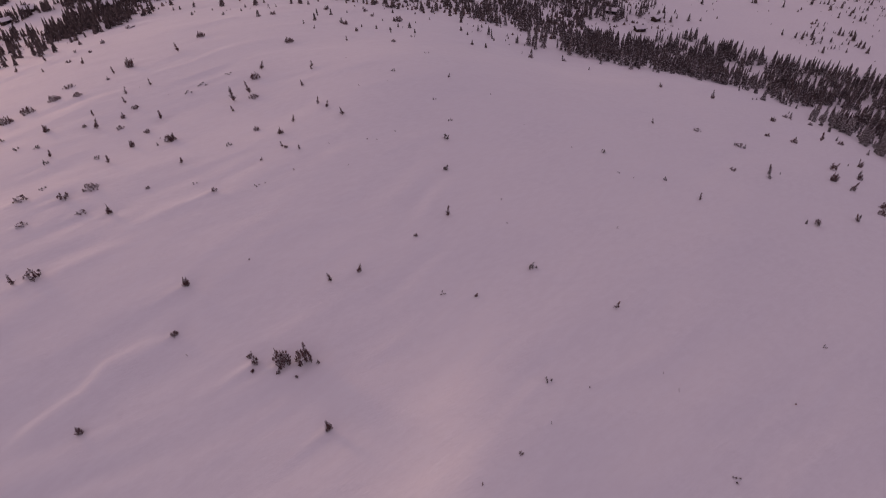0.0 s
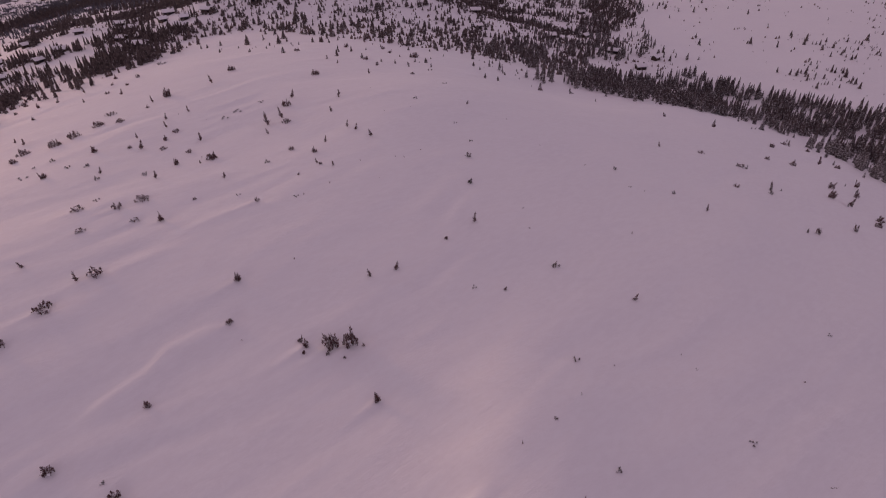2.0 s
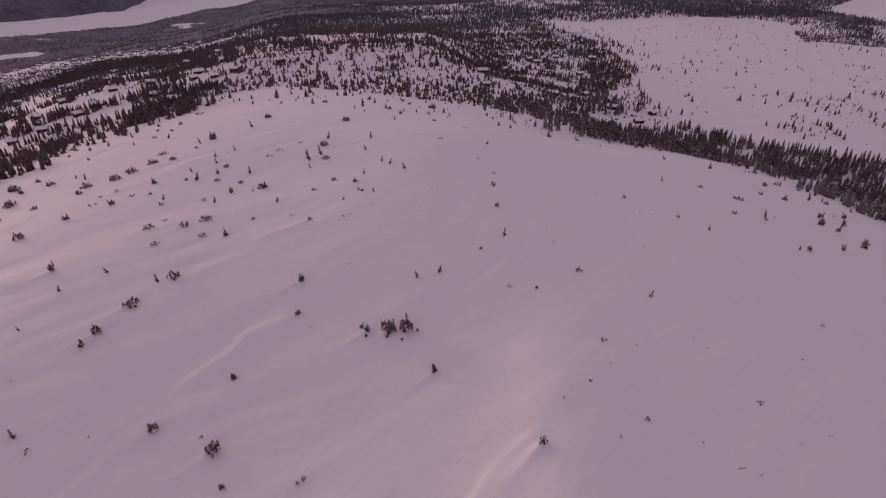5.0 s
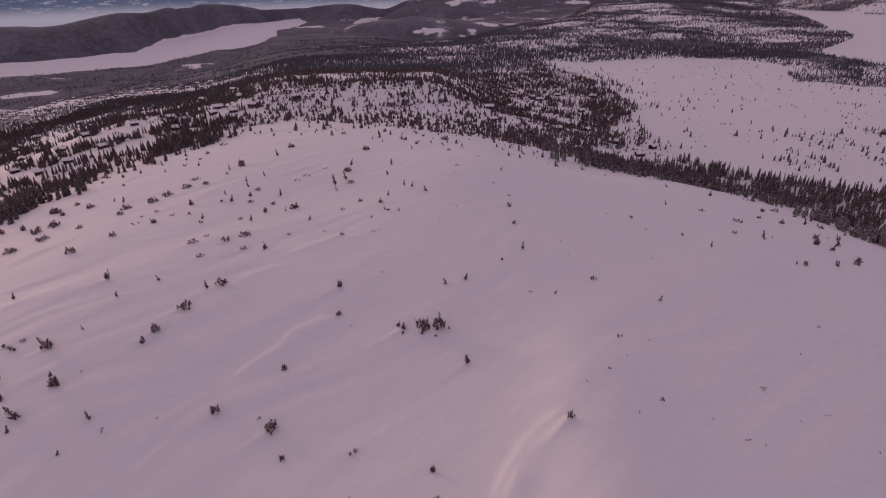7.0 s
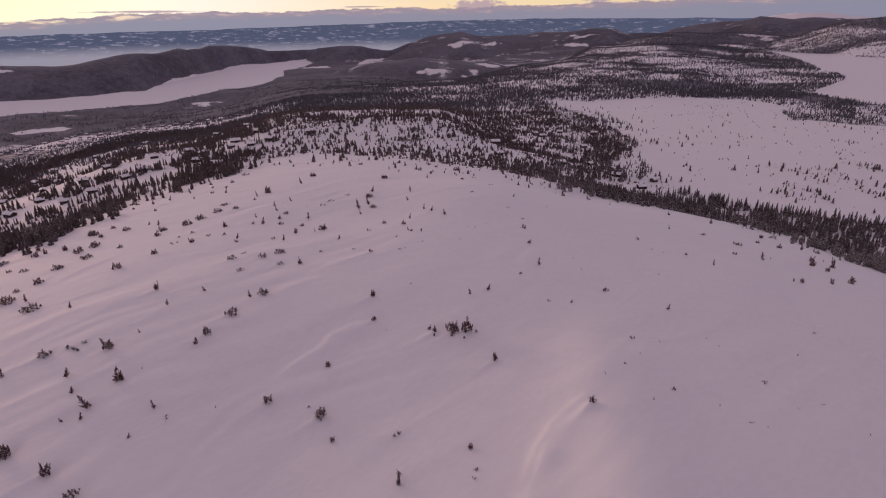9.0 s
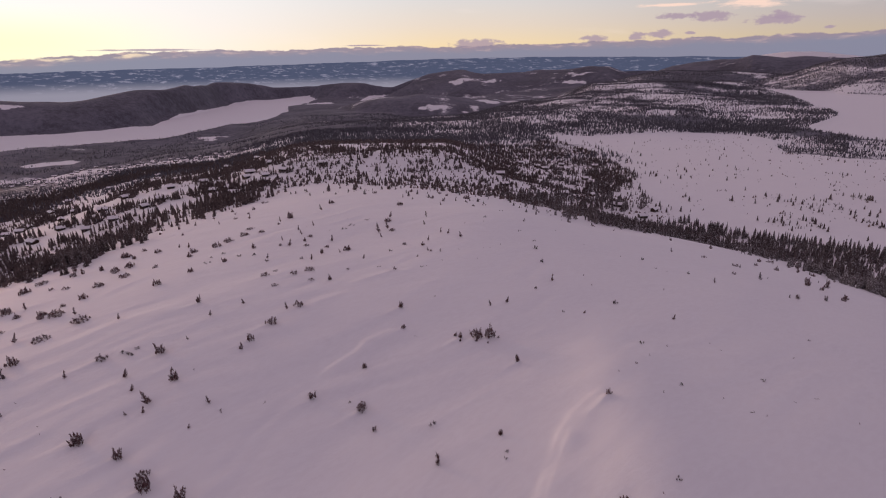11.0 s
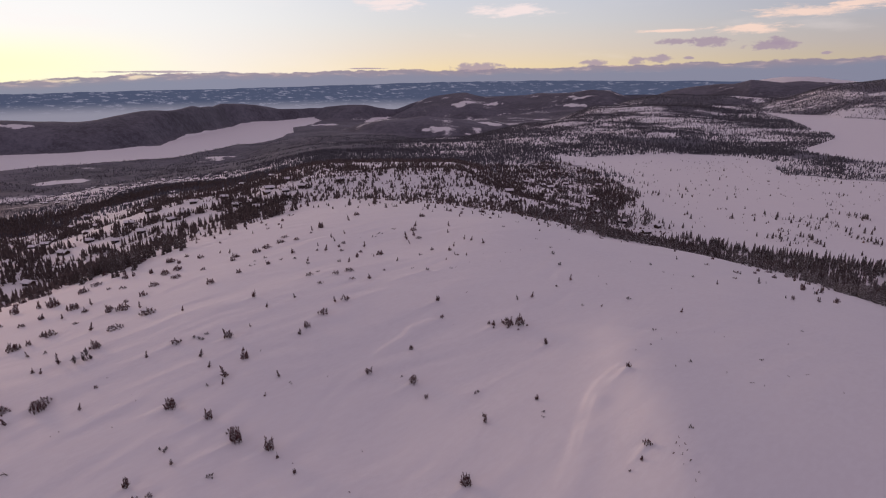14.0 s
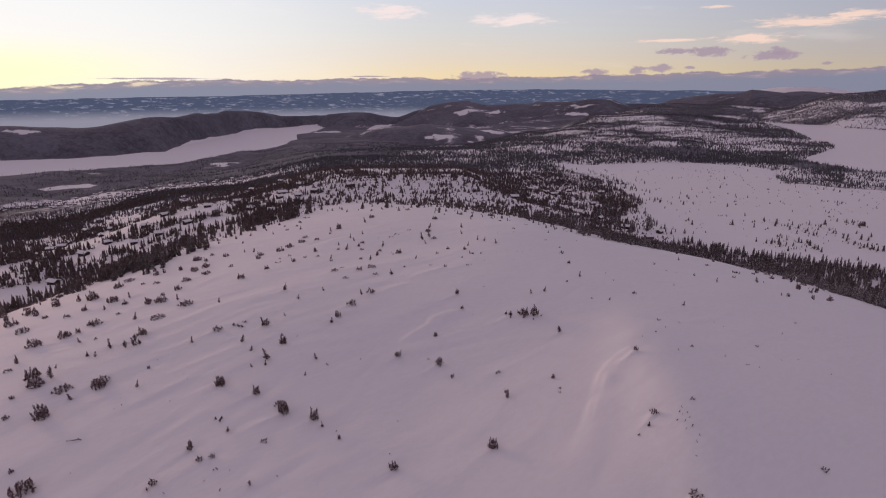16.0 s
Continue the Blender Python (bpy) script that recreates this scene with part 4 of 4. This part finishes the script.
# ---- woods ----
def scatter(rng, ring, density, patch, low):
    """Random spots in a ring of corners; patchy noise thins them out."""
    r = np.asarray(ring, float)
    lo, hi = r.min(0), r.max(0)
    n = int(density * np.prod(hi - lo))
    x, y = rng.uniform(lo[0], hi[0], n), rng.uniform(lo[1], hi[1], n)
    keep = inside(x, y, ring)
    p = 0.5 + 0.35 * ripple(x / patch, y / patch, 21) + 0.35 * ripple(x / patch * 2.7, y / patch * 2.7, 22)
    keep &= rng.random(n) < np.clip((p - low) * 2.2, 0.03, 1)
    return x[keep], y[keep]


def thinned(rng, x, y):
    """Leaves few spots on the open top of the knoll."""
    open_top = (1 - smooth(x + 0.12 * (y - 300), -50, 90)) * (1 - smooth(-x, 50, 150)) * (1 - smooth(y, 350, 560))
    keep = rng.random(len(x)) < 1 - 0.15 * open_top
    return x[keep], y[keep]


def cleared(x, y):
    """Leaves out the spots that lie in a clearing."""
    keep = np.ones(len(x), bool)
    keep &= np.abs(across(x, y, CABIN_FIELD)[0]) > 45 + 75 * ripple(x / 30, y / 30, 72)
    for cx, cy, r in CLEARINGS + SLOPE_CLEARINGS:
        keep &= np.hypot((x - cx) * 0.8, y - cy) > r * (1.0 + 0.45 * ripple(x / 9, y / 9, 71))
    return x[keep], y[keep]


def wood_mesh(name, x, y, h, rng, layers, points, mat, fat=1.0):
    """Many spruces in one mesh: ragged skirts, each a star-shaped cone that droops to its tips."""
    n = len(x)
    z = height(x, y)
    m = points * 2
    co, faces, base = [], [], 0
    wide = fat * h * rng.uniform(0.13, 0.22, n)
    lx, ly = rng.normal(0, 0.03, n) * h, rng.normal(0, 0.03, n) * h
    for k in range(layers):
        f0, f1 = k / layers, (k + 1.75) / layers
        top = np.minimum(f1, 1.0)
        reach = wide * (1 - f0 * 0.86) * rng.uniform(0.8, 1.2, n)
        apex = np.stack([x + lx * top, y + ly * top, z + h * (0.06 + 0.94 * top)], -1)
        turn = rng.uniform(0, 6.283, n)
        ring = []
        for i in range(m):
            a = turn + i * 6.2832 / m
            w = reach * (np.where(i % 2 == 0, 1.0, 0.5) + rng.uniform(-0.18, 0.18, n))
            ring.append(np.stack([x + lx * f0 + w * np.cos(a), y + ly * f0 + w * np.sin(a), z + h * (0.05 + 0.94 * f0 - (0.03 if i % 2 == 0 else -0.02) + rng.uniform(-0.015, 0.015, n))], -1))
        block = np.stack([apex] + ring, 1)
        co.append(block.reshape(-1, 3))
        idx = base + np.arange(n)[:, None] * (m + 1)
        for i in range(m):
            faces.append(np.stack([idx[:, 0], idx[:, 0] + 1 + i, idx[:, 0] + 1 + (i + 1) % m], -1))
        base += n * (m + 1)
    return new(name, mesh_from(name, np.concatenate(co), np.concatenate(faces), [mat], False))


BELT = ((60, 176), (80, 164), (99, 158), (120, 165), (140, 161), (148, 145), (151, 123), (149, 104), (150, 88), (166, 50), (200, 0), (262, -52), (350, 35), (260, 150), (214, 178), (186, 203), (177, 218), (156, 255), (125, 265), (90, 230))
BELT_WEST = ((25, 215), (40, 185), (60, 175), (90, 230), (125, 265), (156, 255), (152, 300), (169, 393), (188, 449), (195, 500), (160, 590), (120, 540), (70, 330))
KNOLL = ((-262, 700), (-142, 691), (65, 700), (172, 765), (196, 644), (194, 499), (161, 380), (105, 341), (30, 324), (-24, 324), (-91, 332), (-133, 355), (-210, 525))
KNOLL_FLANK = ((20, 330), (100, 345), (161, 380), (194, 499), (196, 644), (120, 720), (30, 690), (5, 480))
KNOLL_EDGE = ((-119, 234), (-70, 233), (-23, 203), (12, 192), (70, 210), (105, 280), (145, 334), (32, 332), (-63, 332), (-133, 355))
LEFT_SLOPE = ((-306, 35), (-245, 62), (-185, 72), (-147, 92), (-139, 108), (-136, 124), (-135, 150), (-121, 168), (-107, 190), (-98, 215), (-122, 262), (-133, 350), (-210, 525), (-262, 700), (-525, 840), (-525, 262))
LEFT_EDGE = ((-205, 60), (-150, 2), (-120, -4), (-98, 20), (-96, 70), (-104, 100), (-108, 165), (-140, 155), (-156, 130), (-195, 100))
KNOLL_FRINGE = ((-100, 195), (-60, 165), (-10, 138), (40, 138), (62, 165), (50, 200), (12, 200), (-23, 212), (-70, 240))
LEFT_FRINGE = ((-180, 45), (-147, 66), (-129, 75), (-130, 100), (-128, 122), (-120, 140), (-111, 150), (-114, 178), (-133, 150), (-161, 108), (-196, 80), (-230, 70))
BELT_FRINGE = ((30, 175), (44, 160), (76, 156), (99, 150), (120, 156), (136, 148), (144, 120), (143, 95), (160, 45), (167, 52), (152, 90), (152, 123), (150, 146), (141, 163), (120, 167), (99, 160), (80, 166), (60, 178))
BOG_SIDE = ((175, 262), (262, 210), (577, 577), (490, 840), (227, 770), (219, 577))
BELT_STRAYS = ((78.7, 169.8), (88.9, 173.1), (89.4, 160.3), (101.6, 158.0), (93.3, 127.5), (112.2, 128.2), (140.1, 127.5), (109.7, 87.8), (93.6, 56.3), (112.6, 60.9), (123.2, 65.3), (140.1, 100.6), (155.0, 102.5), (120.2, 90.1), (113.7, 54.9), (103.5, 38.6), (91.9, 33.7), (65.9, 157.1), (53.4, 152.8), (125.3, 73.9), (132.6, 139.1), (139.4, 145.6), (155.2, 98.9), (143.6, 91.0), (94.4, 72.0), (93.3, 73.0), (147.0, 123.9))
CLEARINGS = ((112, 262, 15), (132, 262, 15), (150, 275, 14), (98, 327, 14), (150, 360, 13), (93, 397, 18), (120, 440, 20), (60, 300, 14), (140, 520, 20))
SLOPE_CLEARINGS = ((-371, 540, 75), (-251, 463, 55), (-298, 315, 52), (-222, 233, 17), (-212, 292, 26), (-183, 243, 14), (-133, 273, 11), (-122, 307, 11), (-258, 231, 19), (-330, 420, 30))
FAR_BAND = ((-500, 660), (-262, 690), (65, 700), (172, 770), (220, 835), (446, 862), (540, 790), (620, 900), (560, 1000), (300, 1080), (0, 1150), (-350, 1000), (-560, 800))
DARK_BAND = ((-665, 600), (-458, 376), (-411, 525), (-350, 565), (-318, 690), (-430, 705), (-640, 640))
BOG_GROUPS = ((219, 321, 4, 2), (186, 319, 5, 3), (212, 238, 24, 5), (232, 240, 26, 6), (269, 303, 28, 10), (295, 314, 22, 8), (259, 328, 8, 4), (331, 330, 22, 5), (282, 276, 14, 5), (273, 242, 16, 4), (343, 394, 4, 2), (397, 448, 8, 6), (454, 545, 14, 8), (439, 604, 14, 8), (208, 443, 12, 9), (246, 456, 12, 12), (219, 534, 8, 5), (228, 627, 20, 14), (211, 711, 16, 14), (392, 737, 6, 4), (309, 477, 5, 6), (161, 296, 8, 5))  # place, number, spread


def spruce_tree(rng, h, mat=None):
    """A grown spruce: tapered trunk and whorls of drooping needle branches."""
    root = new("spruce_tree")
    leaf, wood = Soup(), Soup()
    lean = rng.normal(0, 0.015, 2) * h
    stick(wood, (0, 0, -0.4), (lean[0], lean[1], h * 0.97), 0.022 * h, 0.015, 6)
    f = 0.05
    while f < 0.97:
        n = 4 + int(3 * (1 - f) + rng.random() * 2)
        turn = rng.random() * 6.283
        for k in range(n):
            a = turn + k * 6.283 / n + rng.normal(0, 0.25)
            reach = h * (0.04 + 0.15 * (1 - f) ** 0.85) * (0.65 + 0.6 * rng.random())
            out = np.array((math.cos(a), math.sin(a), -0.32 + 0.55 * f + rng.normal(0, 0.1)))
            p = np.array((lean[0] * f, lean[1] * f, h * f))
            brush(leaf, p, out, reach, 0.16 * reach + 0.06, rng)
            brush(leaf, p + out * reach * 0.45, out + rng.normal(0, 0.35, 3), reach * 0.6, 0.11 * reach + 0.05, rng)
            if reach > 0.7:
                brush(leaf, p + out * reach * 0.3, out + rng.normal(0, 0.5, 3), reach * 0.55, 0.10 * reach + 0.05, rng)
        f += 0.045 + 0.02 * rng.random()
    brush(leaf, (lean[0] * 0.93, lean[1] * 0.93, h * 0.92), (0, 0, 1), h * 0.09, 0.09, rng)
    link("trunk", wood.mesh("trunk", BARK), root)
    link("crown", leaf.mesh("crown", mat or FROSTED), root)
    return root


def nearest_as_things(x, y, point, count, masters, rng, lo, hi):
    """Turns the trees nearest a point of the plan into things of their own; gives back the rest."""
    order = np.argsort(np.hypot(x - point[0], y - point[1]))
    taken = order[:count]
    fresh = [m for m in masters if not m.get("planted")]
    for k, i in enumerate(taken):
        s = lo + (hi - lo) * rng.random()
        m = pose(x[i], y[i], float(height(x[i], y[i])) - 0.1, 0, 0, 360 * rng.random()) @ Matrix.Diagonal((s, s, s * (0.85 + 0.3 * rng.random()), 1))
        if fresh:
            ob = fresh.pop()
            ob["planted"] = 1
        else:
            ob = copy_thing(masters[k % len(masters)], m)
        ob.matrix_basis = m
    return x[order[count:]], y[order[count:]]


plant_hill()


def grow_woods():
    rng = np.random.default_rng(5)
    kind = dict(category="trees", kind="stuff")
    masters = [spruce_tree(rng, h) for h in (6.6, 7.4, 5.6, 6.2)]
    for c in masters:
        tagged(c, "rime-covered dark spruce with drooping branches in snow", "tree", "spruces below the hill")
    x, y = cleared(*scatter(rng, BELT, 0.27, 13, 0.2))
    fx, fy = scatter(rng, BELT_FRINGE, 0.022, 14, 0.2)
    x, y = np.concatenate([x, fx]), np.concatenate([y, fy])
    strays = [spruce_tree(rng, s) for s in (2.2, 1.7, 2.8)]
    for t in strays:
        tagged(t, "small rime-covered spruce at the edge of the snowfield", "tree", "spruces at the edge of the snowfield")
    spots = list(BELT_STRAYS) + [(px + rng.normal(0, 3), py + rng.normal(0, 3)) for px, py in BELT_STRAYS[::2]]
    for k, (px, py) in enumerate(spots):
        s = 0.35 + 0.45 * rng.random()
        m = pose(px, py, float(height(px, py)) - 0.1, 0, 0, 360 * rng.random()) @ Matrix.Diagonal((1.25 * s, 1.25 * s, s, 1))
        ob = strays[k] if k < 3 else copy_thing(strays[k % 3], m)
        ob.matrix_basis = m
    x, y = nearest_as_things(x, y, (110, 95), 178, masters, rng, 0.35, 0.88)
    wood_mesh("spruce_belt", x, y, 1.8 + 5.2 * rng.beta(1.6, 1.5, len(x)), rng, 8, 6, FROSTED)
    x, y = cleared(*scatter(rng, BELT_WEST, 0.115, 17, 0.38))
    wood_mesh("spruce_belt_edge", x, y, 1.8 + 5.6 * rng.beta(1.5, 1.5, len(x)), rng, 7, 6, FROSTED)
    x, y = thinned(rng, *cleared(*scatter(rng, KNOLL, 0.19, 20, 0.42)))
    fx, fy = cleared(*scatter(rng, KNOLL_FLANK, 0.06, 24, 0.36))
    x, y = np.concatenate([x, fx]), np.concatenate([y, fy])
    wood_mesh("knoll_wood", x, y, 1.4 + 3.6 * rng.random(len(x)) ** 1.5, rng, 5, 5, FOREST, 1.7)
    x, y = thinned(rng, *scatter(rng, KNOLL_EDGE, 0.10, 13, 0.26))
    fx, fy = scatter(rng, KNOLL_FRINGE, 0.016, 12, 0.2)
    x, y = np.concatenate([x, fx]), np.concatenate([y, fy])
    wood_mesh("treeline_spruces", x, y, (1.2 + 3.9 * rng.random(len(x)) ** 1.4) * 0.85 * rng.uniform(0.7, 1.2, len(x)) * np.where(y < 192, 0.55, 1.0), rng, 6, 5, FOREST, 2.0)
    x, y = cleared(*scatter(rng, LEFT_SLOPE, 0.17, 22, 0.36))
    fx, fy = scatter(rng, LEFT_FRINGE, 0.022, 14, 0.12)
    x, y = np.concatenate([x, fx]), np.concatenate([y, fy])
    dark = [spruce_tree(rng, h, FOREST) for h in (6.4, 5.4, 7.2)]
    for t in dark:
        tagged(t, "dark spruce with drooping branches on the snowy slope", "tree", "spruces on the slope")
    x, y = nearest_as_things(x, y, (-112, 85), 78, dark, rng, 0.7, 1.15)
    wood_mesh("slope_wood", x, y, 1.8 + 5.2 * rng.beta(1.5, 1.6, len(x)), rng, 6, 5, FOREST, 1.15)
    x, y = cleared(*scatter(rng, DARK_BAND, 0.055, 70, 0.10))
    wood_mesh("dark_wood", x, y, rng.uniform(4.0, 8.5, len(x)), rng, 4, 4, FOREST)
    gx, gy = [], []
    for cx, cy, n, spread in BOG_GROUPS:
        gx.append(cx + rng.normal(0, spread, int(1.4 * n)))
        gy.append(cy + rng.normal(0, 2.2 * spread, int(1.4 * n)))
    lone = scatter(rng, BOG_SIDE, 0.0005, 44, 0.3)
    x, y = np.concatenate(gx + [lone[0]]), np.concatenate(gy + [lone[1]])
    wood_mesh("bog_spruces", x, y, 0.6 + 4.6 * rng.random(len(x)) ** 2.0, rng, 6, 5, FOREST, 1.5)
    x, y = [np.concatenate(v) for v in zip(scatter(rng, KNOLL, 0.05, 16, 0.25), scatter(rng, KNOLL_EDGE, 0.06, 12, 0.2), scatter(rng, BELT_WEST, 0.05, 16, 0.25), cleared(*scatter(rng, LEFT_SLOPE, 0.05, 18, 0.28)), scatter(rng, BOG_SIDE, 0.007, 26, 0.42))]
    wood_mesh("birch_scrub", x, y, 0.5 + 1.5 * rng.random(len(x)) ** 1.5, rng, 2, 4, SCRUB, 2.4)
    x, y = scatter(rng, FAR_BAND, 0.045, 45, 0.16)
    keep = ~inside(x, y, BOG) & (np.abs(across(x, y, CABIN_FIELD)[0]) > 50 + 80 * ripple(x / 35, y / 35, 73))
    x, y = x[keep], y[keep]
    wood_mesh("far_wood_band", x, y, rng.uniform(3.0, 7.5, len(x)), rng, 3, 4, HAZED)
    # far woods, thinning into the distance
    n = 92000
    d, a = rng.uniform(640, 2500, n) , rng.uniform(-0.78, 0.78, n)
    x, y = MIDDLE[0] + d * np.sin(a), MIDDLE[1] + d * np.cos(a)
    p = 0.5 + 0.3 * ripple(x / 160, y / 105, 31) + 0.4 * ripple(x / 45, y / 38, 32)
    keep = (woods_cover(x, y) > 0.2) & (rng.random(n) < np.clip((p - 0.30) * 2.2, 0.02, 1))
    x, y = x[keep], y[keep]
    wood_mesh("far_woods", x, y, rng.uniform(2.5, 6.2, len(x)), rng, 2, 3, HAZED)
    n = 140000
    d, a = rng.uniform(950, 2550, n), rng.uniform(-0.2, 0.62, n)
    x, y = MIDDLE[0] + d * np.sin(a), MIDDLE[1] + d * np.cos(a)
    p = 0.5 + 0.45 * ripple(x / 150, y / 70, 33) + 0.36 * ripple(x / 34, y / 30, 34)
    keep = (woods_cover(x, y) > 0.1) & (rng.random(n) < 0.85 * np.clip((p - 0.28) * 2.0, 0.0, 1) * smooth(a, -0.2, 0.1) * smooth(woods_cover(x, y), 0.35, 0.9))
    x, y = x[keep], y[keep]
    wood_mesh("hill_wood", x, y, rng.uniform(2.0, 5.6, len(x)), rng, 1, 3, HAZED, 1.5)
    n = 90000
    d, a = rng.uniform(1300, 3700, n), rng.uniform(-0.3, 0.8, n)
    x, y = MIDDLE[0] + d * np.sin(a), MIDDLE[1] + d * np.cos(a)
    p = 0.5 + 0.3 * ripple(x / 200, y / 190, 51) + 0.4 * ripple(x / 60, y / 55, 52)
    d[:50000], a[:50000] = rng.uniform(2350, 3800, 50000), rng.uniform(0.18, 0.78, 50000)
    x, y = MIDDLE[0] + d * np.sin(a), MIDDLE[1] + d * np.cos(a)
    keep = (woods_cover(x, y) > 0.15) & (d < 2500 + 1300 * smooth(a, 0.16, 0.3)) & (rng.random(n) < np.clip((p - 0.3) * 2.4, 0.04, 1) * smooth(a, -0.3, 0.15) * smooth(woods_cover(x, y), 0.3, 0.8))
    x, y = x[keep], y[keep]
    wood_mesh("distant_woods", x, y, rng.uniform(3.0, 6.5, len(x)), rng, 1, 3, HAZED, 1.7)
    for name, label in (("hill_wood", "open spruce wood on a rounded snowy hill"), ("far_wood_band", "dense dark spruce wood beyond the bog"), ("birch_scrub", "low bare brown scrub between the spruces"), ("distant_woods", "distant patchy woods on the snowy upland"), ("spruce_belt", "dense rime-covered spruce belt below the hill"), ("knoll_wood", "dark open spruce wood on the snowy knoll"), ("spruce_belt_edge", "open rime-covered spruce wood beside the hill"), ("treeline_spruces", "thin brownish spruces at the snowy treeline"),
                        ("slope_wood", "spruce wood with snowy clearings on the slope"), ("dark_wood", "dense dark spruce wood on lower ground"), ("bog_spruces", "scattered small spruces on the snowy bog"),
                        ("far_woods", "far dark woods between snowy clearings")):
        tagged(bpy.data.objects[name], label, **kind)


grow_woods()


# ---- cabins among the trees ----
def box(bm_soup, x0, x1, y0, y1, z0, z1):
    co = [(x, y, z) for z in (z0, z1) for y in (y0, y1) for x in (x0, x1)]
    tri = [(0, 2, 3), (0, 3, 1), (4, 5, 7), (4, 7, 6), (0, 1, 5), (0, 5, 4), (2, 6, 7), (2, 7, 3), (0, 4, 6), (0, 6, 2), (1, 3, 7), (1, 7, 5)]
    bm_soup.add(co, tri)


def gable(soup, lx, ly, eave, ridge, thick, over):
    """A pitched slab of even thickness, ridge along x."""
    x, y = lx / 2 + over, ly / 2 + over
    drop = (ridge - eave) / (ly / 2) * over
    co = []
    for sx in (-x, x):
        co += [(sx, -y, eave - drop), (sx, 0, ridge), (sx, y, eave - drop), (sx, y, eave - drop + thick), (sx, 0, ridge + thick), (sx, -y, eave - drop + thick)]
    tri = []
    ring = (0, 1, 2, 3, 4, 5)
    for i in range(6):
        j = (i + 1) % 6
        tri += [(ring[i], ring[j], ring[j] + 6), (ring[i], ring[j] + 6, ring[i] + 6)]
    for o, flip in ((0, 1), (6, -1)):
        for t in ((0, 1, 4), (0, 4, 5), (1, 2, 3), (1, 3, 4)):
            tri.append(tuple(o + v for v in t[::flip]))
    soup.add(co, tri)


def cabin(lx, ly, wall_h, panes=(-0.3, 0.05, 0.32)):
    root = new("cabin")
    rise = ly * 0.24
    s = Soup()
    box(s, -lx / 2, lx / 2, -ly / 2, ly / 2, -1.2, wall_h)
    s.add([(-lx / 2, -ly / 2, wall_h), (-lx / 2, ly / 2, wall_h), (-lx / 2, 0, wall_h + rise), (lx / 2, -ly / 2, wall_h), (lx / 2, ly / 2, wall_h), (lx / 2, 0, wall_h + rise)], [(0, 2, 1), (3, 4, 5)])
    wall = link("log_wall", s.mesh("log_wall", LOGS), root)
    s = Soup()
    gable(s, lx, ly, wall_h, wall_h + rise, 0.18, 0.55)
    roof = link("roof", s.mesh("roof", LOGS), root)
    s = Soup()
    gable(s, lx + 0.1, ly + 0.1, wall_h + 0.185, wall_h + rise + 0.185, 0.42, 0.52)
    link("roof_snow", s.mesh("roof_snow", LOOSE_SNOW), roof)["label"] = "thick snow lying on the roof"
    s = Soup()
    box(s, lx * 0.18, lx * 0.18 + 0.7, -0.35, 0.35, wall_h + rise * 0.6, wall_h + rise + 1.1)
    link("chimney", s.mesh("chimney", STONE), roof)
    for side in (-1, 1):
        for wx in panes:
            s = Soup()
            box(s, wx * lx - 0.6, wx * lx + 0.6, side * ly / 2 - 0.05, side * ly / 2 + 0.05, 0.85, 1.95)
            link("window", s.mesh("window", DARK_GLASS), wall)
    s = Soup()
    box(s, -0.15 * lx - 0.45, -0.15 * lx + 0.45, -ly / 2 - 0.06, -ly / 2 + 0.04, 0.0, 2.0)
    link("door", s.mesh("door", BARK), wall)
    return root


CABINS = ((97, 512), (38, 334), (37, 290), (129, 536), (86, 318), (107, 373), (117, 351), (123, 298), (145, 284), (131, 267), (166, 531), (-133, 282), (-169, 291), (-139, 236), (-164, 266), (-219, 237), (-251, 280), (-228, 231), (-189, 196), (-247, 166), (-128, 264), (-341, 382), (-240, 280), (-252, 312), (-201, 266), (-206, 252), (-359, 322), (-270, 231), (-266, 254), (-122, 290), (-152, 306), (-149, 289), (82, 541), (102, 494), (110, 371), (121, 360), (138, 597), (35, 326), (133, 441), (-96, 303), (-206, 182), (-198, 331))


def build_cabins():
    rng = np.random.default_rng(3)
    label = "dark log cabin with thick snow on its roof"
    masters = [tagged(cabin(*size), label, "cabin", "cabins in the woods") for size in ((5.4, 3.9, 2.0), (6.2, 4.2, 2.1), (4.4, 3.5, 2.0))]
    distant = tagged(cabin(6.4, 4.4, 2.0, (0.1,)), label, "cabin", "cabins on the lower clearing")
    spots = list(CABINS)
    more = scatter(rng, LEFT_SLOPE, 0.0011, 60, 0.2)
    spots += list(zip(*more))[:22]
    apart = []
    for x, y in spots:
        if all(math.hypot(x - u, y - v) > 11 for u, v in apart):
            apart.append((x, y))
    spots = apart
    # rows of cabins on the lower clearing
    rows = []
    for row in range(6):
        for k in range(14):
            f = k / 13
            rows.append((-400 - 500 * f + 22 * (row - 2.5) + rng.normal(0, 10), 835 + 215 * f ** 0.8 + 44 * (row - 2.5) + rng.normal(0, 10)))
    for k, (x, y) in enumerate(rows):
        m = pose(x, y, float(height(x, y)) - 0.1, 0, 0, float(rng.normal(15, 30)))
        ob = distant if k == 0 else copy_thing(distant, m)
        ob.matrix_basis = m
    for k, (x, y) in enumerate(spots):
        z = float(height(x, y)) - 0.1
        m = pose(x, y, z, 0, 0, float(rng.normal(15, 30)))
        if k < 3:
            masters[k].matrix_basis = m
        else:
            copy_thing(masters[k % 3], m)


build_cabins()
